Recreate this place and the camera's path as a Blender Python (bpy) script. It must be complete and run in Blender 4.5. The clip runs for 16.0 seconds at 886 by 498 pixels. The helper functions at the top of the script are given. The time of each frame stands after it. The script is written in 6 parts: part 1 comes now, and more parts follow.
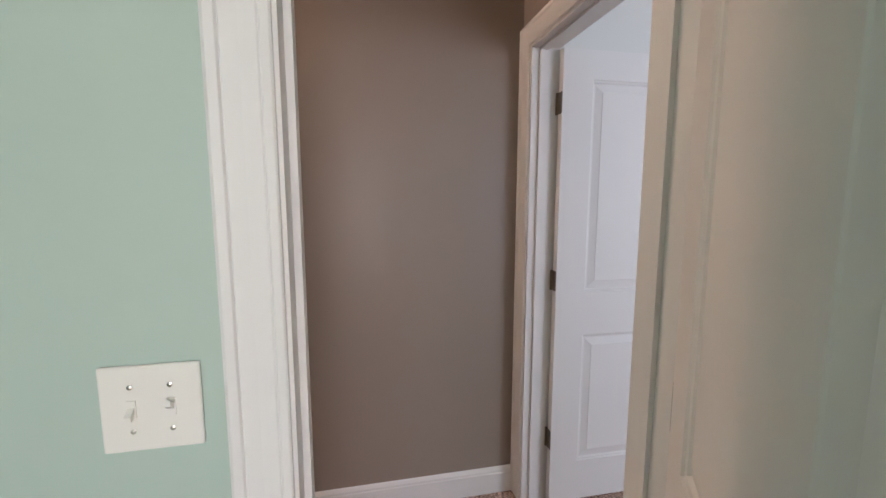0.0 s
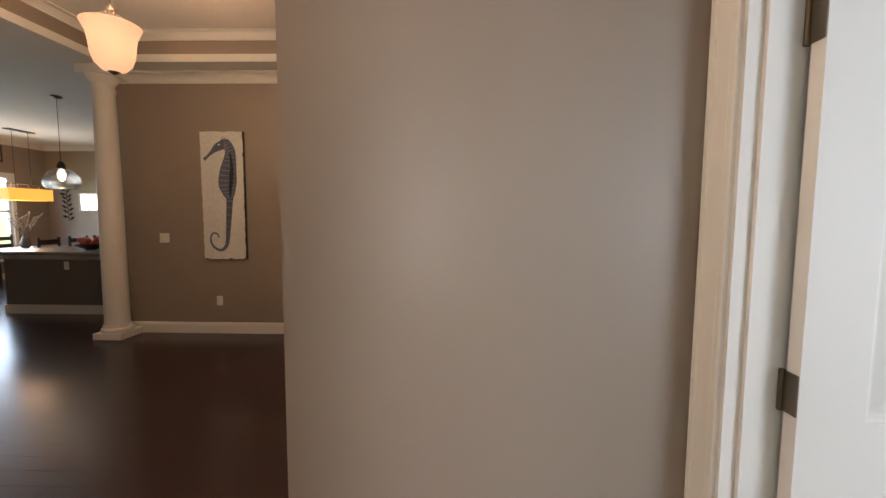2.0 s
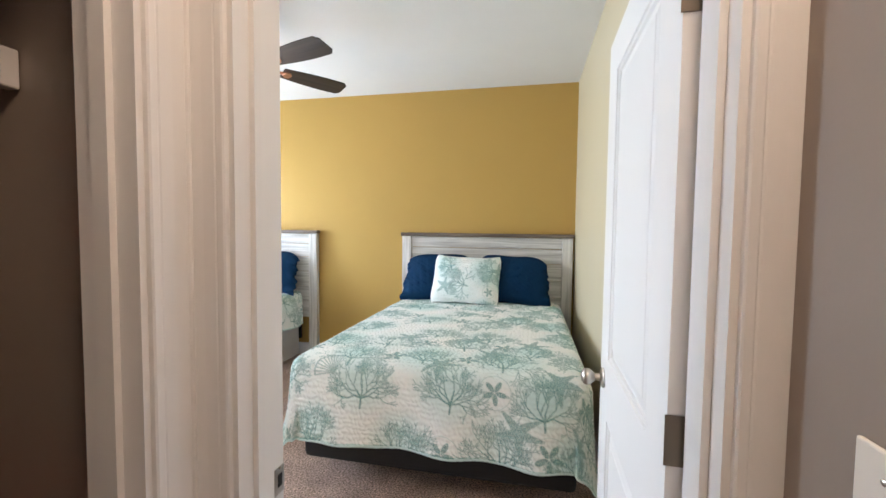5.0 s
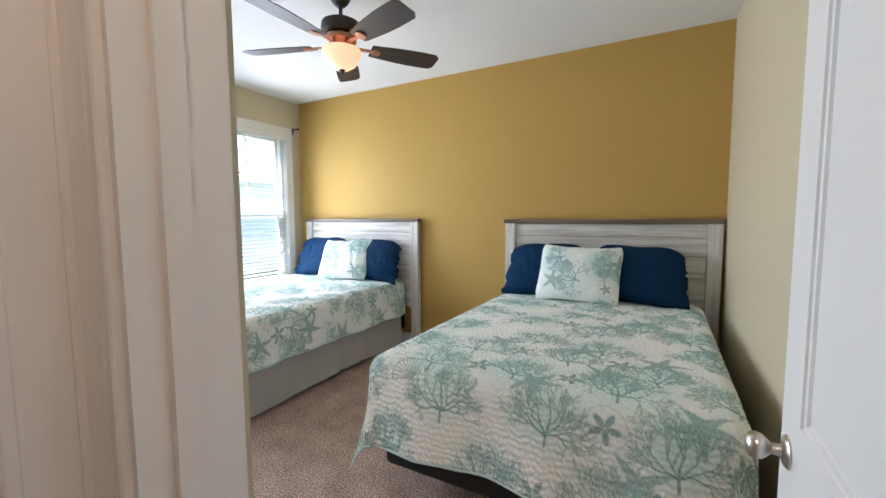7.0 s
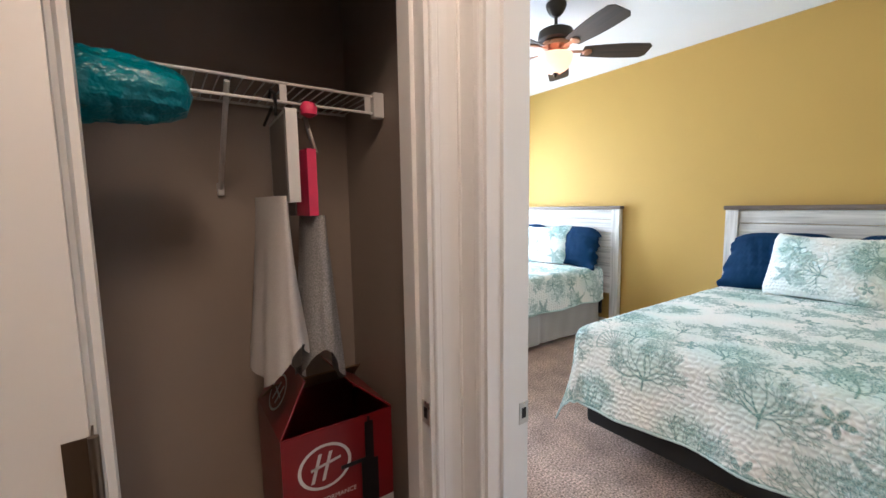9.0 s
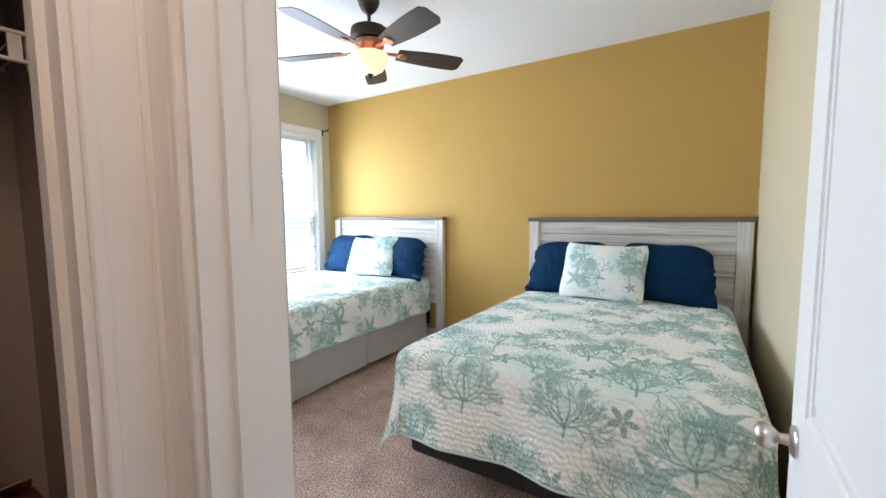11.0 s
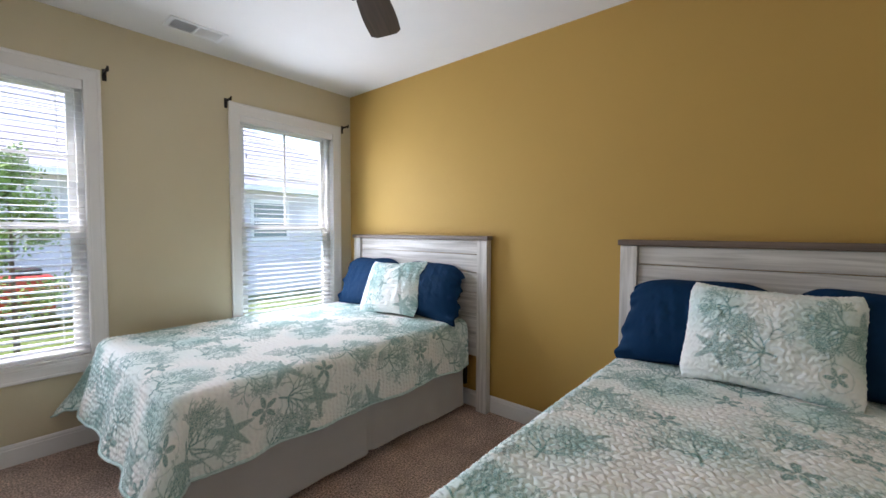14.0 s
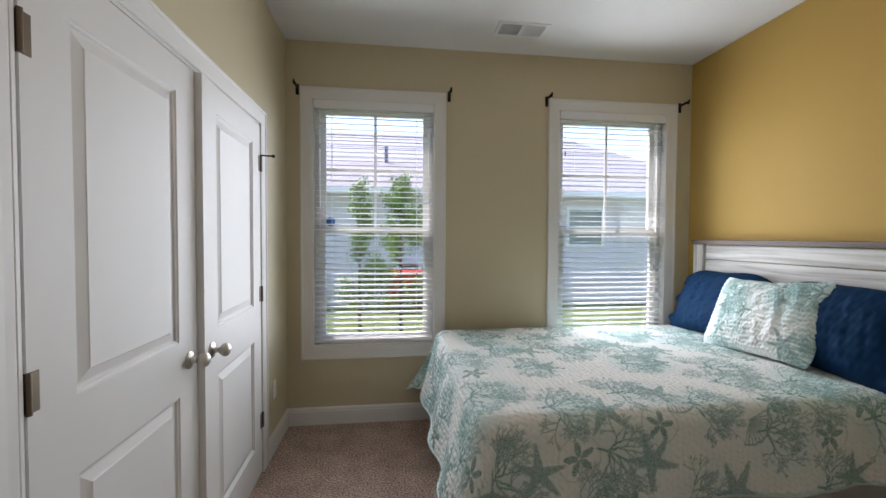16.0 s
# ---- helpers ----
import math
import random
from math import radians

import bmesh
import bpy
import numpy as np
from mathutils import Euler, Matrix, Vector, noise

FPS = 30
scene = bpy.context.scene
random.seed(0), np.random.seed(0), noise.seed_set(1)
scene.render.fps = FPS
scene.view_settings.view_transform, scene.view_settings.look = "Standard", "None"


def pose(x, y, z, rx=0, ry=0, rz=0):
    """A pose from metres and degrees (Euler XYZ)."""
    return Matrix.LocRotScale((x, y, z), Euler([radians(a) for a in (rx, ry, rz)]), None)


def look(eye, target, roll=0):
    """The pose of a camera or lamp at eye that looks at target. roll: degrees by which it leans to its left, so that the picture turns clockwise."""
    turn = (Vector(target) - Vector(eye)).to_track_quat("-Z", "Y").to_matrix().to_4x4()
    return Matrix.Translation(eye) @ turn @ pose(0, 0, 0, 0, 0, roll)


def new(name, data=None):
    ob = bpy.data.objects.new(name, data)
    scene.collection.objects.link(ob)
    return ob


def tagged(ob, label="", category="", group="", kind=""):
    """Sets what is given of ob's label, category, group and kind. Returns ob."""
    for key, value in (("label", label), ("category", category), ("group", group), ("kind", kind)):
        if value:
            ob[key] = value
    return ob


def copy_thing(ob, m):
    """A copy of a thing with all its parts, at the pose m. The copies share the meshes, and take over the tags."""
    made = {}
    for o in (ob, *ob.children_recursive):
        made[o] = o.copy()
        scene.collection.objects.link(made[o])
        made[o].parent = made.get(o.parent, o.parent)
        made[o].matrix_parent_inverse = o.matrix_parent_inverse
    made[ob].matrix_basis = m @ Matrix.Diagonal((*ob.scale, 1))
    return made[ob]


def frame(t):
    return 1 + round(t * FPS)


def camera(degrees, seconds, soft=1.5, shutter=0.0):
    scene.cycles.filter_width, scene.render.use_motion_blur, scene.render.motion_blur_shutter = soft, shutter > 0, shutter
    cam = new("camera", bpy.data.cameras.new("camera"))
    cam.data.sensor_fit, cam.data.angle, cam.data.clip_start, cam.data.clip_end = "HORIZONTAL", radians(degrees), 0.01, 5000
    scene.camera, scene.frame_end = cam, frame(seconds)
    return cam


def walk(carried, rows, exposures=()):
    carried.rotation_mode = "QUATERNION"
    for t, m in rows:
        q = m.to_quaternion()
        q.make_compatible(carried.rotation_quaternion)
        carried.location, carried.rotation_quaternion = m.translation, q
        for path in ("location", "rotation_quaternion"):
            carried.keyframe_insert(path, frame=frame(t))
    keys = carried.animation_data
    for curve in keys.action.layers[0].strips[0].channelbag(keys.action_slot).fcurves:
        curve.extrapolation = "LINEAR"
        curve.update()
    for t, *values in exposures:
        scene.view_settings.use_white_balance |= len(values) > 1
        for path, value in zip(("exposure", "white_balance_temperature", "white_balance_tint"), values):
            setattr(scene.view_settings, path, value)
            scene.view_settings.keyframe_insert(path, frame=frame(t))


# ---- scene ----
import collections

cam = camera(95.5, 16.0)
PATH = [
    (0, (0.128, -0.051, 1.42), (0.54, 1.891, 1.176), 0.0),
    (0.5, (0.134, 0.069, 1.407), (0.705, 1.974, 1.193), 0.3),
    (1, (0.191, 0.277, 1.404), (0.762, 2.184, 1.212), -0.2),
    (1.5, (0.234, 0.499, 1.41), (0.635, 2.45, 1.228), -0.3),
    (2, (0.258, 0.722, 1.431), (0.214, 2.716, 1.269), 0.3),
    (2.5, (0.2, 0.932, 1.42), (-0.495, 2.802, 1.26), 0.3),
    (3, (0.108, 1.084, 1.408), (-1.316, 2.483, 1.24), 0.9),
    (3.5, (-0.193, 1.2, 1.38), (-2.041, 1.95, 1.231), 0.6),
    (4, (-0.443, 1.277, 1.412), (-2.426, 1.485, 1.253), 1.2),
    (4.5, (-0.71, 1.337, 1.417), (-2.696, 1.127, 1.296), 0.8),
    (4.7, (-0.84, 1.35, 1.422), (-2.811, 1.035, 1.312), 0.7),
    (6.8, (-1.435, 1.336, 1.402), (-3.248, 0.5, 1.255), 0.0),
    (7, (-1.4, 1.364, 1.411), (-3.148, 0.406, 1.25), -0.3),
    (7.5, (-1.262, 1.455, 1.386), (-2.8, 0.187, 1.222), -0.4),
    (8, (-1.087, 1.5, 1.422), (-2.331, -0.057, 1.245), -1.0),
    (8.2, (-1.05, 1.505, 1.424), (-2.166, -0.147, 1.255), -1.2),
    (10.3, (-1.03, 1.535, 1.372), (-2.392, 0.103, 1.065), -0.3),
    (10.5, (-1.109, 1.489, 1.383), (-2.582, 0.162, 1.12), -0.1),
    (11, (-1.34, 1.409, 1.413), (-3.024, 0.342, 1.243), -0.4),
    (11.5, (-1.539, 1.33, 1.425), (-3.361, 0.515, 1.289), -0.7),
    (12, (-1.776, 1.246, 1.419), (-3.663, 0.589, 1.332), -0.7),
    (12.5, (-1.969, 1.176, 1.423), (-3.851, 0.507, 1.332), -0.3),
    (13, (-2.208, 1.093, 1.419), (-4.03, 0.271, 1.333), 0.2),
    (13.5, (-2.338, 1.002, 1.433), (-4.042, -0.04, 1.336), 0.3),
    (14, (-2.435, 0.825, 1.429), (-3.957, -0.47, 1.339), 0.2),
    (14.5, (-2.563, 0.643, 1.456), (-3.8, -0.927, 1.391), 0.3),
    (15, (-2.612, 0.512, 1.451), (-3.511, -1.274, 1.407), 0.4),
    (15.5, (-2.63, 0.43, 1.448), (-3.184, -1.491, 1.395), 0.6),
    (16, (-2.628, 0.36, 1.40), (-2.877, -1.62, 1.342), 0.3),
]
EXPOSURES = [(0.0, 2.92, 6100, 20), (0.5, 2.85, 6100, 18), (1.0, 3.25, 5900, 9), (1.5, 3.35, 6300, 12), (2.0, 3.45, 6400, 12), (2.5, 3.28, 6000, 6), (3.0, 3.35, 5800, 3), (3.5, 3.35, 5850, 8), (4.5, 3.3, 5950, 13), (7.0, 2.65, 6000, 13), (7.5, 2.85, 5900, 12), (8.0, 3.15, 5750, 12), (10.5, 3.3, 5700, 12), (11.5, 2.65, 6000, 14), (12.0, 2.33, 6150, 16), (12.5, 2.27, 6250, 18), (14.0, 2.15, 6200, 18), (15.0, 1.85, 6300, 17), (16.0, 1.6, 6500, 16)]
walk(cam, [(t, look(eye, target, roll)) for t, eye, target, roll in PATH], EXPOSURES)

# ---- world, sun and large lights ----
world = bpy.data.worlds.new("sky")
scene.world = world
world.use_nodes = True
wn = world.node_tree.nodes
sky = wn.new("ShaderNodeTexSky")
sky.sky_type = "NISHITA"
sky.sun_disc = False
sky.sun_elevation = radians(66)
sky.sun_rotation = radians(130)
wn["Background"].inputs["Strength"].default_value = 0.15
world.node_tree.links.new(sky.outputs[0], wn["Background"].inputs["Color"])

sun = new("sun", bpy.data.lights.new("sun", "SUN"))
sun.data.energy, sun.data.angle, sun.data.color = 3.8, radians(0.5), (1, 0.96, 0.9)
sun.matrix_world = look((0, 0, 0), (-0.31, 0.26, -0.91))


def area_lamp(name, at, toward, w, h, power, color, spread=180):
    lamp = new(name, bpy.data.lights.new(name, "AREA"))
    lamp.data.shape, lamp.data.size, lamp.data.size_y = "RECTANGLE", w, h
    lamp.data.energy, lamp.data.color, lamp.data.spread = power, color, radians(spread)
    lamp.matrix_world = look(at, toward)
    return lamp


def bulb(name, at, power, color, radius=0.04):
    lamp = new(name, bpy.data.lights.new(name, "POINT"))
    lamp.data.energy, lamp.data.color, lamp.data.shadow_soft_size = power, color, radius
    lamp.location = at
    return lamp


DAY = (0.85, 0.925, 1.0)
WARM = (1.0, 0.66, 0.38)
area_lamp("daylight_window_1", (-2.505, -2.672, 1.45), (-2.505, 0, 1.45), 0.80, 1.60, 4.6, DAY, 125)
area_lamp("daylight_window_2", (-4.235, -2.672, 1.45), (-4.235, 0, 1.45), 0.50, 1.60, 8.0, DAY, 160)
area_lamp("daylight_living", (-9.45, 8.25, 1.5), (-5, 6.5, 1.0), 2.5, 1.4, 6.0, DAY)
area_lamp("daylight_east_room", (3.2, -1.35, 1.5), (1.3, 1.6, 1.2), 1.4, 1.4, 7.2, DAY)
# Added warm area lamp for the mint room's unseen light source.
area_lamp("unseen_mint_room_light", (0.2, -2.30, 1.5), (0.2, 0.5, 1.4), 0.9, 1.2, 4.7, (1.0, 0.93, 0.84))
# Unseen added hall bulb, no fixture, set to reach into the closet.
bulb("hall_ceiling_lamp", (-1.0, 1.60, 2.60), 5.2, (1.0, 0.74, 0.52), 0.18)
bulb("fan_bulb", (-3.42, -0.472, 2.40), 0.9, (1.0, 0.76, 0.54), 0.06)
bulb("foyer_bulb", (-2.05, 3.50, 2.60), 4.4, WARM, 0.06)
bulb("dining_bulb", (-8.2, 8.55, 1.86), 2.2, WARM, 0.08)
bulb("far_room_bulb", (-0.8, 6.6, 2.3), 8.0, WARM, 0.06)

# ---- materials ----
def material(name, color, rough=0.6, metal=0.0, vary=0.06, scale=4.0, grain=0.0, grain_scale=200.0, bump=0.05, bump_dist=0.002, coat=0.0, spec=0.5):
    m = bpy.data.materials.new(name)
    m.use_nodes = True
    nt = m.node_tree
    n, l = nt.nodes, nt.links
    b = n["Principled BSDF"]
    b.inputs["Roughness"].default_value, b.inputs["Metallic"].default_value = rough, metal
    b.inputs["Coat Weight"].default_value, b.inputs["Specular IOR Level"].default_value = coat, spec
    co = n.new("ShaderNodeTexCoord")
    big = n.new("ShaderNodeTexNoise")
    big.inputs["Scale"].default_value, big.inputs["Detail"].default_value = scale, 4
    fine = n.new("ShaderNodeTexNoise")
    fine.inputs["Scale"].default_value, fine.inputs["Detail"].default_value = grain_scale, 3
    l.new(co.outputs["Object"], big.inputs["Vector"]), l.new(co.outputs["Object"], fine.inputs["Vector"])
    mix = n.new("ShaderNodeMix")
    mix.data_type = "RGBA"
    mix.inputs["A"].default_value = (*[c * (1 - vary) for c in color], 1)
    mix.inputs["B"].default_value = (*[min(1, c * (1 + vary)) for c in color], 1)
    l.new(big.outputs["Fac"], mix.inputs["Factor"])
    out = mix.outputs["Result"]
    if grain:
        g = n.new("ShaderNodeMix")
        g.data_type, g.blend_type = "RGBA", "MULTIPLY"
        ramp = n.new("ShaderNodeMapRange")
        ramp.inputs["From Min"].default_value, ramp.inputs["From Max"].default_value = 0.3, 0.7
        ramp.inputs["To Min"].default_value, ramp.inputs["To Max"].default_value = 1 - grain, 1 + grain * 0.4
        l.new(fine.outputs["Fac"], ramp.inputs["Value"])
        g.inputs["Factor"].default_value = 1
        l.new(out, g.inputs["A"]), l.new(ramp.outputs[0], g.inputs["B"])
        out = g.outputs["Result"]
    l.new(out, b.inputs["Base Color"])
    rr = n.new("ShaderNodeMapRange")
    rr.inputs["To Min"].default_value, rr.inputs["To Max"].default_value = max(0.02, rough - 0.06), min(1, rough + 0.06)
    l.new(big.outputs["Fac"], rr.inputs["Value"]), l.new(rr.outputs[0], b.inputs["Roughness"])
    if bump:
        bp = n.new("ShaderNodeBump")
        bp.inputs["Strength"].default_value, bp.inputs["Distance"].default_value = bump, bump_dist
        l.new(fine.outputs["Fac"], bp.inputs["Height"]), l.new(bp.outputs[0], b.inputs["Normal"])
    return m


def glow(name, color, strength, base=(0.8, 0.75, 0.65)):
    m = material(name, base, 0.4)
    b = m.node_tree.nodes["Principled BSDF"]
    b.inputs["Emission Color"].default_value, b.inputs["Emission Strength"].default_value = (*color, 1), strength
    return m


def opal(name, color, strength, base, through_light):
    """Frosted glass that is lit by the bulb inside it."""
    m = glow(name, color, strength, base)
    n, l = m.node_tree.nodes, m.node_tree.links
    t, mx = n.new("ShaderNodeBsdfTranslucent"), n.new("ShaderNodeMixShader")
    t.inputs[0].default_value, mx.inputs[0].default_value = (*base, 1), through_light
    l.new(n["Principled BSDF"].outputs[0], mx.inputs[1]), l.new(t.outputs[0], mx.inputs[2])
    l.new(mx.outputs[0], n["Material Output"].inputs["Surface"])
    return m


def glass(name, color=(1, 1, 1), rough=0.0, ior=1.45, clear=0.0):
    m = bpy.data.materials.new(name)
    m.use_nodes = True
    n, l = m.node_tree.nodes, m.node_tree.links
    b = n["Principled BSDF"]
    b.inputs["Base Color"].default_value, b.inputs["Roughness"].default_value = (*color, 1), rough
    b.inputs["Transmission Weight"].default_value, b.inputs["IOR"].default_value = 1, ior
    if clear:
        t, mx = n.new("ShaderNodeBsdfTransparent"), n.new("ShaderNodeMixShader")
        mx.inputs[0].default_value = clear
        l.new(b.outputs[0], mx.inputs[1]), l.new(t.outputs[0], mx.inputs[2])
        l.new(mx.outputs[0], n["Material Output"].inputs["Surface"])
    return m


def wood(name, dark, light, rough=0.5, along="X", scale=1.0, per_piece=0.0, coat=0.0):
    """Streaked grain along one axis of the object, with a tone of its own for each piece."""
    m = bpy.data.materials.new(name)
    m.use_nodes = True
    n, l = m.node_tree.nodes, m.node_tree.links
    b = n["Principled BSDF"]
    co, mp = n.new("ShaderNodeTexCoord"), n.new("ShaderNodeMapping")
    s = {"X": (1.2, 26, 26), "Y": (26, 1.2, 26), "Z": (26, 26, 1.2)}[along]
    mp.inputs["Scale"].default_value = [v * scale for v in s]
    info = n.new("ShaderNodeObjectInfo")
    off = n.new("ShaderNodeVectorMath")
    off.operation = "SCALE"
    comb = n.new("ShaderNodeCombineXYZ")
    for k in range(3):
        l.new(info.outputs["Random"], comb.inputs[k])
    l.new(comb.outputs[0], off.inputs[0])
    off.inputs["Scale"].default_value = 37.0
    l.new(co.outputs["Object"], mp.inputs["Vector"]), l.new(off.outputs[0], mp.inputs["Location"])
    ns = n.new("ShaderNodeTexNoise")
    ns.inputs["Scale"].default_value, ns.inputs["Detail"].default_value, ns.inputs["Distortion"].default_value = 1.6, 7, 0.7
    l.new(mp.outputs[0], ns.inputs["Vector"])
    rp = n.new("ShaderNodeValToRGB")
    rp.color_ramp.elements[0].position, rp.color_ramp.elements[0].color = 0.33, (*dark, 1)
    rp.color_ramp.elements[1].position, rp.color_ramp.elements[1].color = 0.60, (*light, 1)
    l.new(ns.outputs["Fac"], rp.inputs[0])
    hs = n.new("ShaderNodeHueSaturation")
    mr = n.new("ShaderNodeMapRange")
    mr.inputs["To Min"].default_value, mr.inputs["To Max"].default_value = 1 - per_piece, 1 + per_piece
    l.new(info.outputs["Random"], mr.inputs["Value"]), l.new(mr.outputs[0], hs.inputs["Value"])
    l.new(rp.outputs[0], hs.inputs["Color"]), l.new(hs.outputs[0], b.inputs["Base Color"])
    b.inputs["Roughness"].default_value, b.inputs["Coat Weight"].default_value = rough, coat
    bp = n.new("ShaderNodeBump")
    bp.inputs["Strength"].default_value, bp.inputs["Distance"].default_value = 0.18, 0.0015
    l.new(ns.outputs["Fac"], bp.inputs["Height"]), l.new(bp.outputs[0], b.inputs["Normal"])
    return m


ACCENT = material("mustard_paint", (0.48, 0.305, 0.085), 0.66, vary=0.03, bump=0.06, grain_scale=160, spec=0.22)
CREAM = material("cream_paint", (0.56, 0.49, 0.33), 0.5, vary=0.03, bump=0.06, grain_scale=160)
TAUPE = material("taupe_paint", (0.30, 0.245, 0.205), 0.42, vary=0.03, bump=0.06, grain_scale=160)
MINT = material("mint_paint", (0.44, 0.54, 0.47), 0.5, vary=0.03, bump=0.06, grain_scale=160)
PALE = material("pale_paint", (0.70, 0.70, 0.66), 0.55, vary=0.03, bump=0.06, grain_scale=160)
CEIL = material("ceiling_paint", (0.74, 0.73, 0.71), 0.8, vary=0.03, bump=0.12, grain_scale=120)
TRIM = material("white_trim_paint", (0.74, 0.725, 0.70), 0.52, vary=0.02, bump=0.0, spec=0.35)
PLASTIC = material("white_plastic", (0.80, 0.77, 0.71), 0.3, vary=0.02, bump=0.0)
NICKEL = material("satin_nickel", (0.55, 0.52, 0.48), 0.28, 1.0, vary=0.08, grain_scale=400, bump=0.03)
HINGE = material("bronze_nickel_hinge", (0.19, 0.15, 0.11), 0.38, 1.0, vary=0.12, grain_scale=300, bump=0.05)
BLACK_METAL = material("black_metal", (0.015, 0.013, 0.012), 0.45, 0.6, vary=0.1)
BRONZE = material("oil_rubbed_bronze", (0.045, 0.038, 0.033), 0.4, 0.7, vary=0.15)
COPPER = material("copper_bronze", (0.42, 0.22, 0.14), 0.35, 0.9, vary=0.15)
BLADE = wood("dark_walnut_blade", (0.014, 0.009, 0.007), (0.035, 0.022, 0.016), 0.55, "X")
CARPET = material("beige_carpet", (0.68, 0.495, 0.41), 0.95, vary=0.5, scale=5.5, grain=0.75, grain_scale=95, bump=1.0, bump_dist=0.02, spec=0.1)
FLOORWOOD = wood("espresso_floor", (0.020, 0.0095, 0.0095), (0.034, 0.0155, 0.0155), 0.25, "X", 0.6, 0.10)
WHITEWASH = wood("whitewashed_plank", (0.42, 0.39, 0.35), (0.70, 0.67, 0.62), 0.55, "Y", 0.8, 0.07)
WHITEWASH_V = wood("whitewashed_post", (0.44, 0.41, 0.37), (0.72, 0.69, 0.64), 0.55, "Z", 0.8, 0.05)
CAPWOOD = wood("brown_cap_wood", (0.085, 0.058, 0.042), (0.17, 0.125, 0.095), 0.5, "Y", 0.8)
NAVY = material("navy_cotton", (0.0025, 0.028, 0.080), 0.8, vary=0.10, scale=9, grain=0.12, grain_scale=900, bump=0.15, bump_dist=0.001, spec=0.15)
SKIRT = material("grey_bed_skirt", (0.52, 0.50, 0.48), 0.85, vary=0.05, scale=6, grain=0.1, grain_scale=700, bump=0.2, bump_dist=0.001, spec=0.2)
BASE_BLACK = material("black_bed_base", (0.018, 0.018, 0.020), 0.8, vary=0.1, grain=0.2, grain_scale=500)
MATTRESS = material("white_mattress", (0.65, 0.64, 0.62), 0.8)
SLAT = material("white_blind", (0.88, 0.88, 0.87), 0.45, vary=0.02, bump=0.0)
_n, _l = SLAT.node_tree.nodes, SLAT.node_tree.links
_t, _m = _n.new("ShaderNodeBsdfTranslucent"), _n.new("ShaderNodeMixShader")
_t.inputs[0].default_value, _m.inputs[0].default_value = (0.92, 0.93, 0.93, 1), 0.38
_l.new(_n["Principled BSDF"].outputs[0], _m.inputs[1]), _l.new(_t.outputs[0], _m.inputs[2])
_l.new(_m.outputs[0], _n["Material Output"].inputs["Surface"])
PANE = glass("window_glass", clear=0.9)
VINYL = material("white_vinyl", (0.78, 0.78, 0.78), 0.35, vary=0.02, bump=0.0)


def cloth_print(name, ground, ink, wash, relief):
    """Printed cotton: the print is stored on the cloth, with a fine weave."""
    m = bpy.data.materials.new(name)
    m.use_nodes = True
    n, l = m.node_tree.nodes, m.node_tree.links
    b = n["Principled BSDF"]
    b.inputs["Roughness"].default_value, b.inputs["Specular IOR Level"].default_value = 0.8, 0.2
    pr, cl = n.new("ShaderNodeAttribute"), n.new("ShaderNodeAttribute")
    pr.attribute_name, cl.attribute_name = "print", "cloth"
    sep = n.new("ShaderNodeSeparateColor")
    l.new(pr.outputs["Color"], sep.inputs[0])

    def mixer(a, bcol, fac):
        x = n.new("ShaderNodeMix")
        x.data_type = "RGBA"
        if isinstance(a, tuple):
            x.inputs["A"].default_value = (*a, 1)
        else:
            l.new(a, x.inputs["A"])
        x.inputs["B"].default_value = (*bcol, 1)
        l.new(fac, x.inputs["Factor"])
        return x.outputs["Result"]

    def math_node(op, a, c=None):
        x = n.new("ShaderNodeMath")
        x.operation = op
        for k, v in enumerate((a, c)):
            if v is None:
                continue
            if isinstance(v, (int, float)):
                x.inputs[k].default_value = v
            else:
                l.new(v, x.inputs[k])
        return x.outputs[0]

    nz = n.new("ShaderNodeTexNoise")
    nz.inputs["Scale"].default_value, nz.inputs["Detail"].default_value = 160, 3
    l.new(cl.outputs["Vector"], nz.inputs["Vector"])
    worn = math_node("MULTIPLY", nz.outputs["Fac"], 1.7)
    ink_f = math_node("MINIMUM", math_node("MULTIPLY", sep.outputs[0], worn), 1.0)
    c1 = mixer(ground, wash, sep.outputs[1])
    c2 = mixer(c1, ink, ink_f)
    l.new(c2, b.inputs["Base Color"])
    weave = n.new("ShaderNodeTexNoise")
    weave.inputs["Scale"].default_value, weave.inputs["Detail"].default_value = 420, 2
    l.new(cl.outputs["Vector"], weave.inputs["Vector"])
    bp = n.new("ShaderNodeBump")
    bp.inputs["Strength"].default_value, bp.inputs["Distance"].default_value = 0.5, relief
    l.new(weave.outputs["Fac"], bp.inputs["Height"]), l.new(bp.outputs[0], b.inputs["Normal"])
    return m


QUILT = cloth_print("coral_print_quilt", (0.88, 0.89, 0.86), (0.080, 0.255, 0.235), (0.45, 0.70, 0.67), 0.0010)
SHAM = cloth_print("coral_print_sham", (0.88, 0.89, 0.86), (0.11, 0.28, 0.26), (0.44, 0.67, 0.65), 0.0010)


# ---- mesh helpers ----
def box(bm, x0, x1, y0, y1, z0, z1):
    v = [bm.verts.new((x, y, z)) for z in (z0, z1) for y in (y0, y1) for x in (x0, x1)]
    return [bm.faces.new([v[i] for i in f]) for f in ((0, 2, 3, 1), (4, 5, 7, 6), (0, 1, 5, 4), (2, 6, 7, 3), (0, 4, 6, 2), (1, 3, 7, 5))]


def soft_box(bm, x0, x1, y0, y1, z0, z1, r=0.01, seg=2):
    faces = box(bm, x0, x1, y0, y1, z0, z1)
    edges = {e for f in faces for e in f.edges}
    bmesh.ops.bevel(bm, geom=list(edges), offset=r, segments=seg, affect="EDGES", profile=0.5)


